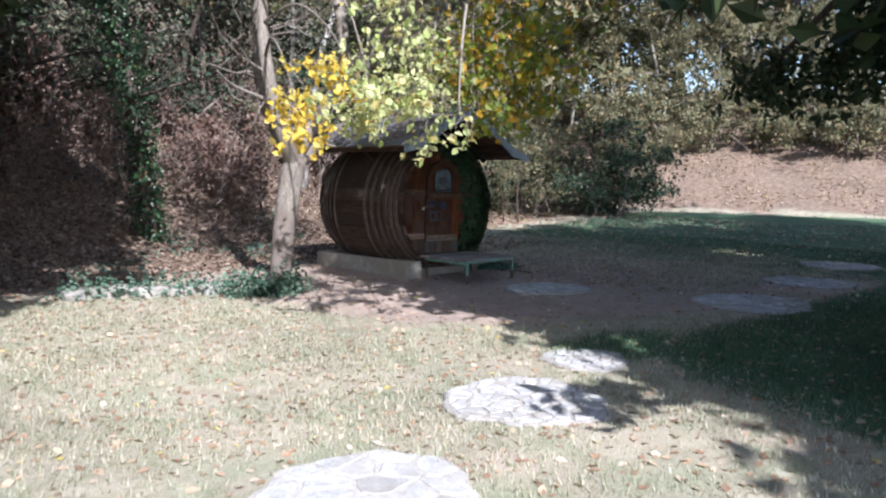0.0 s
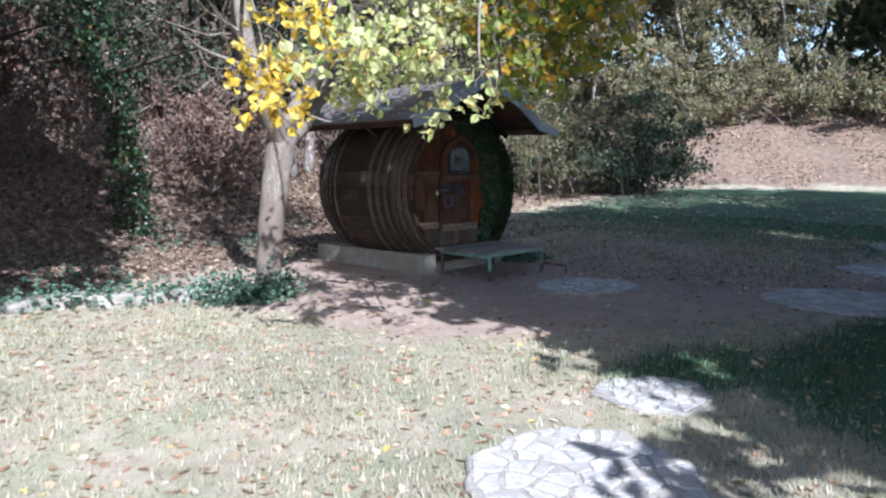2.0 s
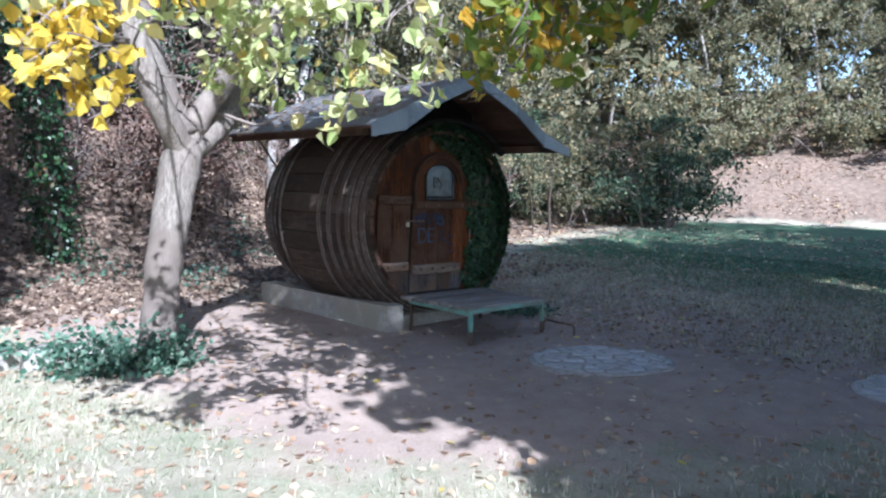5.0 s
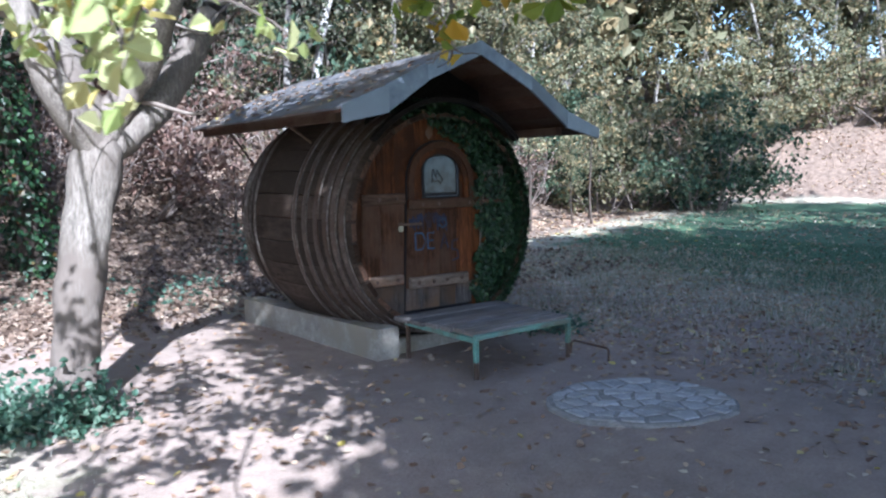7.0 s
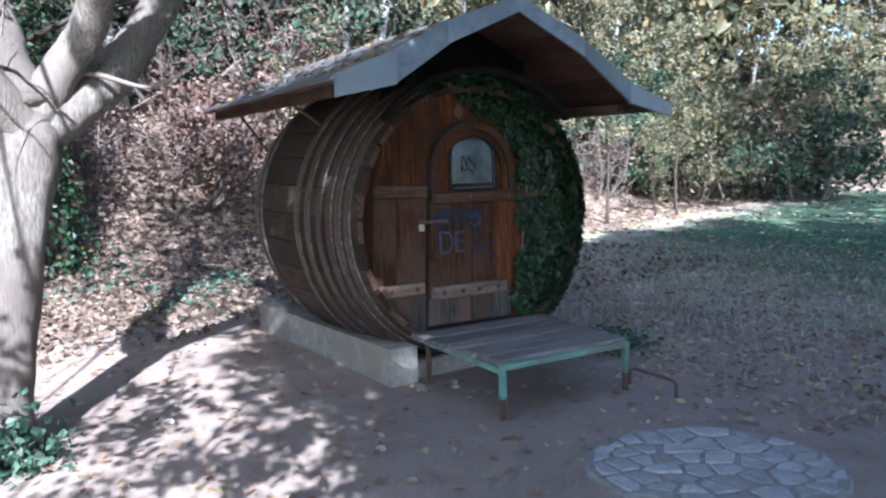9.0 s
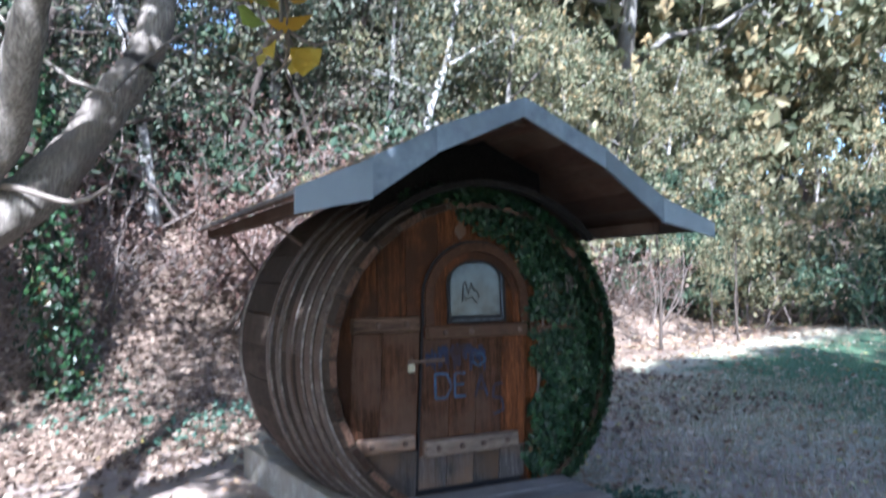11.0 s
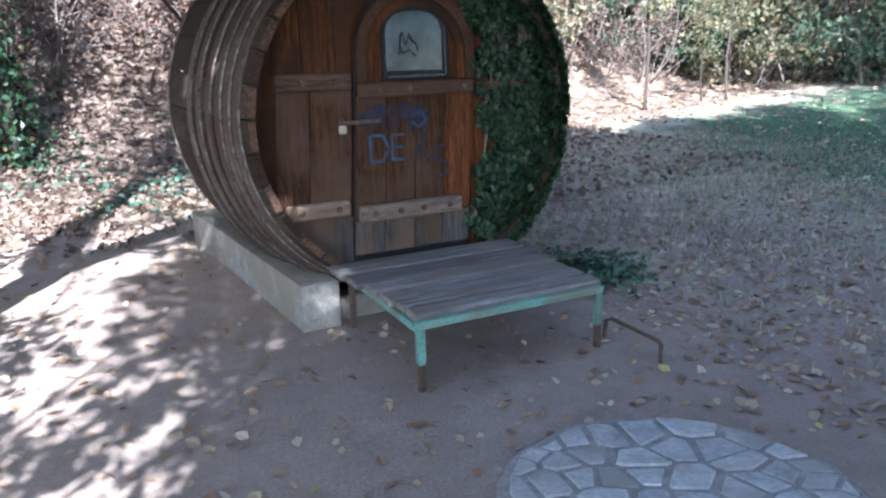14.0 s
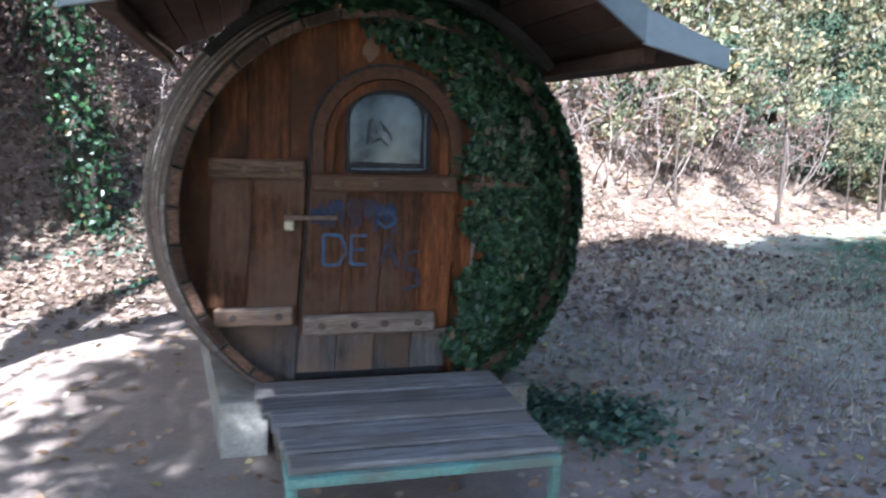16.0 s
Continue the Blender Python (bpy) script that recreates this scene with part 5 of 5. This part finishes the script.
# ---- low wall at the tree, and its ivy ----
lw = thing("low_stone_wall", (3.9, 9.15, 0), "low broken stone edging overgrown with moss and ivy", "stone wall")
rng, rs = random.Random(5), np.random.RandomState(9)
for k in range(6):
    t = k / 5
    x, y = -0.95 + 1.8 * t, 0.32 - 0.62 * t + rng.uniform(-0.05, 0.05)
    w, h = rng.uniform(0.19, 0.25), rng.uniform(0.10, 0.15)
    bm = bmesh.new()
    bmesh.ops.create_icosphere(bm, subdivisions=3, radius=1)
    for v in bm.verts:
        q = 1 + 0.16 * noise.noise(v.co * 1.7 + Vector((k * 3.1, 0, 0)))
        v.co = (x + max(-0.7, min(0.7, v.co.x)) * w * 1.25 * q, y + max(-0.7, min(0.7, v.co.y)) * 0.24 * q, max(-0.7, min(0.62, v.co.z)) * h * q + 0.01)
    bm.verts.index_update()
    g = Geo().add([v.co[:] for v in bm.verts], [[v.index for v in f.verts] for f in bm.faces])
    bm.free()
    part("stone", g, M_ROCK, lw, smooth=True)
n = 900
u = rs.uniform(0, 1, n)
P = np.stack([-1.15 + 2.3 * u + rs.normal(0, 0.06, n), 0.38 - 0.78 * u + rs.normal(0, 0.16, n), np.abs(rs.normal(0.05, 0.09, n)) + 0.0], 1)
part("ivy", leaf_mesh("ivy", P, rs.uniform(0.04, 0.075, n), M_WASHEDIVY, rs, np.tile([[0, -0.4, 1]], (n, 1)), 0.3, 0.8), M_WASHEDIVY, lw, "low green ivy over the stones")
weeds = thing("ivy_clump", (5.0, 8.35, 0), "clump of green ivy at the foot of the leaning tree", "ivy")
for k, (ox, oy, n, w) in enumerate(((-0.30, 0.04, 420, 0.15), (-0.05, -0.10, 420, 0.16), (0.16, -0.06, 260, 0.11), (-0.55, 0.12, 260, 0.13))):
    a, rad, zz = rs.uniform(0, 6.283, n), np.abs(rs.normal(0, w, n)), np.abs(rs.normal(0.0, 0.13, n))
    P = np.stack([rad * np.cos(a) * 1.2 + ox, rad * np.sin(a) * 0.85 + oy, zz - 0.02], 1)
    tagged(part("ivy_spray", leaf_mesh("ivy_spray", P, rs.uniform(0.032, 0.065, n), M_WASHEDIVY, rs, None, 0.2, 0.8), M_WASHEDIVY, weeds), kind="stuff")
    g = Geo()
    for _ in range(9):
        tp, _ = wander(random.Random(k * 31 + _), (ox, oy, -0.03), (rs.normal(), rs.normal(), 0.9), 0.26, 5, 0.3)
        g.tube(tp, taper(0.004, 0.002, 6), 4, False)
    tagged(part("stem", g, M_TWIG, weeds), kind="stuff")
trail = thing("trailing_ivy", (9.05, 8.52, 0), "ivy trailing over the ground beside the step", "ivy")
for n, ox, oy, w in ((520, -0.10, 0.10, 0.15), (420, 0.08, -0.12, 0.15), (260, -0.22, 0.34, 0.12), (200, 0.26, 0.06, 0.12)):
    P = np.stack([rs.normal(ox, w, n), rs.normal(oy, w, n), np.abs(rs.normal(0.0, 0.045, n)) - 0.02], 1)
    tagged(part("ivy_spray", leaf_mesh("ivy_spray", P, rs.uniform(0.028, 0.055, n), M_WASHEDIVY, rs, np.tile([[0, 0, 1]], (n, 1)), 0.2, 0.8), M_WASHEDIVY, trail), kind="stuff")


# ---- grass and fallen leaves ----
def blades(name, n, box, size, mat, keep, seed, label, category):
    rs = np.random.RandomState(seed)
    x, y = rs.uniform(box[0], box[1], n), rs.uniform(box[2], box[3], n)
    k = rs.uniform(0, 1, n) < keep(x, y)
    x, y = x[k], y[k]
    z = ground_z(x, y)
    n = len(x)
    a, h = rs.uniform(0, 6.283, n), size * rs.uniform(0.5, 1.4, n)
    w, bend = h * 0.065 + 0.0016, h * rs.uniform(0.2, 1.2, n)
    c, s = np.cos(a), np.sin(a)
    V = np.stack([np.stack([x - s * w, y + c * w, z - 0.004], 1), np.stack([x + s * w, y - c * w, z - 0.004], 1), np.stack([x + c * bend, y + s * bend, z + h], 1)], 1).reshape(-1, 3)
    me = bpy.data.meshes.new(name)
    me.from_pydata(V.tolist(), [], np.arange(3 * n).reshape(-1, 3).tolist())
    me.materials.append(mat)
    return tagged(new(name, me), label, category, kind="stuff")


def meadow(x, y):
    soil, lush, litter = cover_at(x, y)
    return np.clip(1 - 1.5 * soil, 0, 1) * np.clip(1 - lush, 0, 1) * np.clip(1 - 1.3 * litter, 0, 1) * (0.55 + 0.45 * np.sin(2.3 * x + 1.1 * y) * np.sin(1.9 * y - 0.7 * x))


def lawn(x, y):
    soil, lush, litter = cover_at(x, y)
    return np.clip(1 - 1.5 * soil, 0, 1) * np.clip(1.7 * lush - 0.6, 0, 1) * np.clip(1.2 - litter, 0, 1)


blades("dry_grass", 190000, (-1, 8, 0, 9.5), 0.035, M_GRASS, meadow, 3, "short sun-bleached dry grass", "grass")
blades("lawn_grass", 110000, (3.5, 18, 0.5, 14), 0.04, M_LAWN, lawn, 4, "short green lawn grass in the shade", "grass")
blades("near_lawn_grass", 140000, (2.5, 12.5, -6, 4.8), 0.05, M_LAWN, lambda x, y: lawn(x, y) * np.clip((y + 6) / 6, 0, 1) * np.clip((12.5 - x) / 3, 0, 1), 12, "short green grass under the oaks", "grass")
blades("thin_grass", 60000, (9.0, 15, 4.8, 13), 0.05, M_GRASS, lambda x, y: 0.75 * np.clip((x - 9.0) / 1.5, 0, 1) * (0.6 + 0.4 * np.sin(1.7 * x) * np.sin(1.4 * y + x)), 5, "thin pale grass among fallen leaves", "grass")


def litter_leaves(name, n, box, size, keep, seed, label, curled=False, mat=None):
    rs = np.random.RandomState(seed)
    x, y = rs.uniform(box[0], box[1], n), rs.uniform(box[2], box[3], n)
    k = rs.uniform(0, 1, n) < keep(x, y)
    x, y = x[k], y[k]
    P = np.stack([x, y, ground_z(x, y) + (0.02 if curled else 0.007)], 1)
    me = leaf_mesh(name, P, size * rs.uniform(0.5, 1.3, len(x)), mat or (M_LITTER if size > 0.08 else M_FALLEN), rs, np.tile([[0, -0.2, 0.75]], (len(x), 1)) if curled else None, 0, 0.75, not curled, size > 0.08)
    return tagged(new(name, me), label, "fallen leaves", kind="stuff")


def clear_of_barrel(x, y):
    return np.where((x > 7.1) & (x < 9.0) & (y > 8.5) & (y < 10.8), 0.0, 1.0)


litter_leaves("meadow_leaves", 30000, (-1, 13, 0.3, 13), 0.055, lambda x, y: clear_of_barrel(x, y) * (1 - 0.4 * np.clip(cover_at(x, y)[0] * 1.2, 0, 1)) * (0.40 + 0.60 * cover_at(x, y)[2] + 0.25 * np.clip(y / 9, 0, 1)), 6, "brown and yellow leaves fallen on grass and soil")
litter_leaves("slope_leaves", 38000, (10, 46, 9, 30), 0.13, lambda x, y: cover_at(x, y)[2], 7, "thick brown leaf litter on the bank", mat=M_FALLEN)
litter_leaves("hillside_leaves", 70000, (-3, 14, 10.5, 20), 0.085, lambda x, y: clear_of_barrel(x, y) * cover_at(x, y)[2], 10, "thick brown curled leaf litter on the hillside", True)
sprig = np.random.RandomState(17)
n = 9000
x, y = sprig.uniform(-2, 10, n), sprig.uniform(11, 17, n)
k = (np.sin(1.1 * x + 0.5) * np.sin(0.9 * y + 0.3 * x) + 0.5 * np.sin(2.7 * x - 1.9 * y)) > sprig.uniform(0.25, 1.3, n)
x, y = x[k], y[k]
P = np.stack([x, y, ground_z(x, y) + np.abs(sprig.normal(0.05, 0.05, len(x)))], 1)
tagged(new("ground_ivy", leaf_mesh("ground_ivy", P, sprig.uniform(0.04, 0.09, len(x)), M_WASHEDIVY, sprig, np.tile([[0, -0.3, 1]], (len(x), 1)), 0.2, 0.8, simple=True)), "patches of green ground ivy among the leaf litter", "ground cover", kind="stuff")
litter_leaves("lawn_leaves", 9000, (9, 27, 3.5, 19), 0.075, lambda x, y: 0.9 * (1 - cover_at(x, y)[2] * 0.3), 8, "scattered brown leaves on the shaded lawn")
litter_leaves("damp_leaves", 15000, (8.9, 16, 5.2, 13.5), 0.042, lambda x, y: clear_of_barrel(x, y) * np.clip((y - 4.6) / 2, 0, 1) * (1 - 0.5 * cover_at(x, y)[1]), 9, "pale curled leaves over the soil beside the barrel")
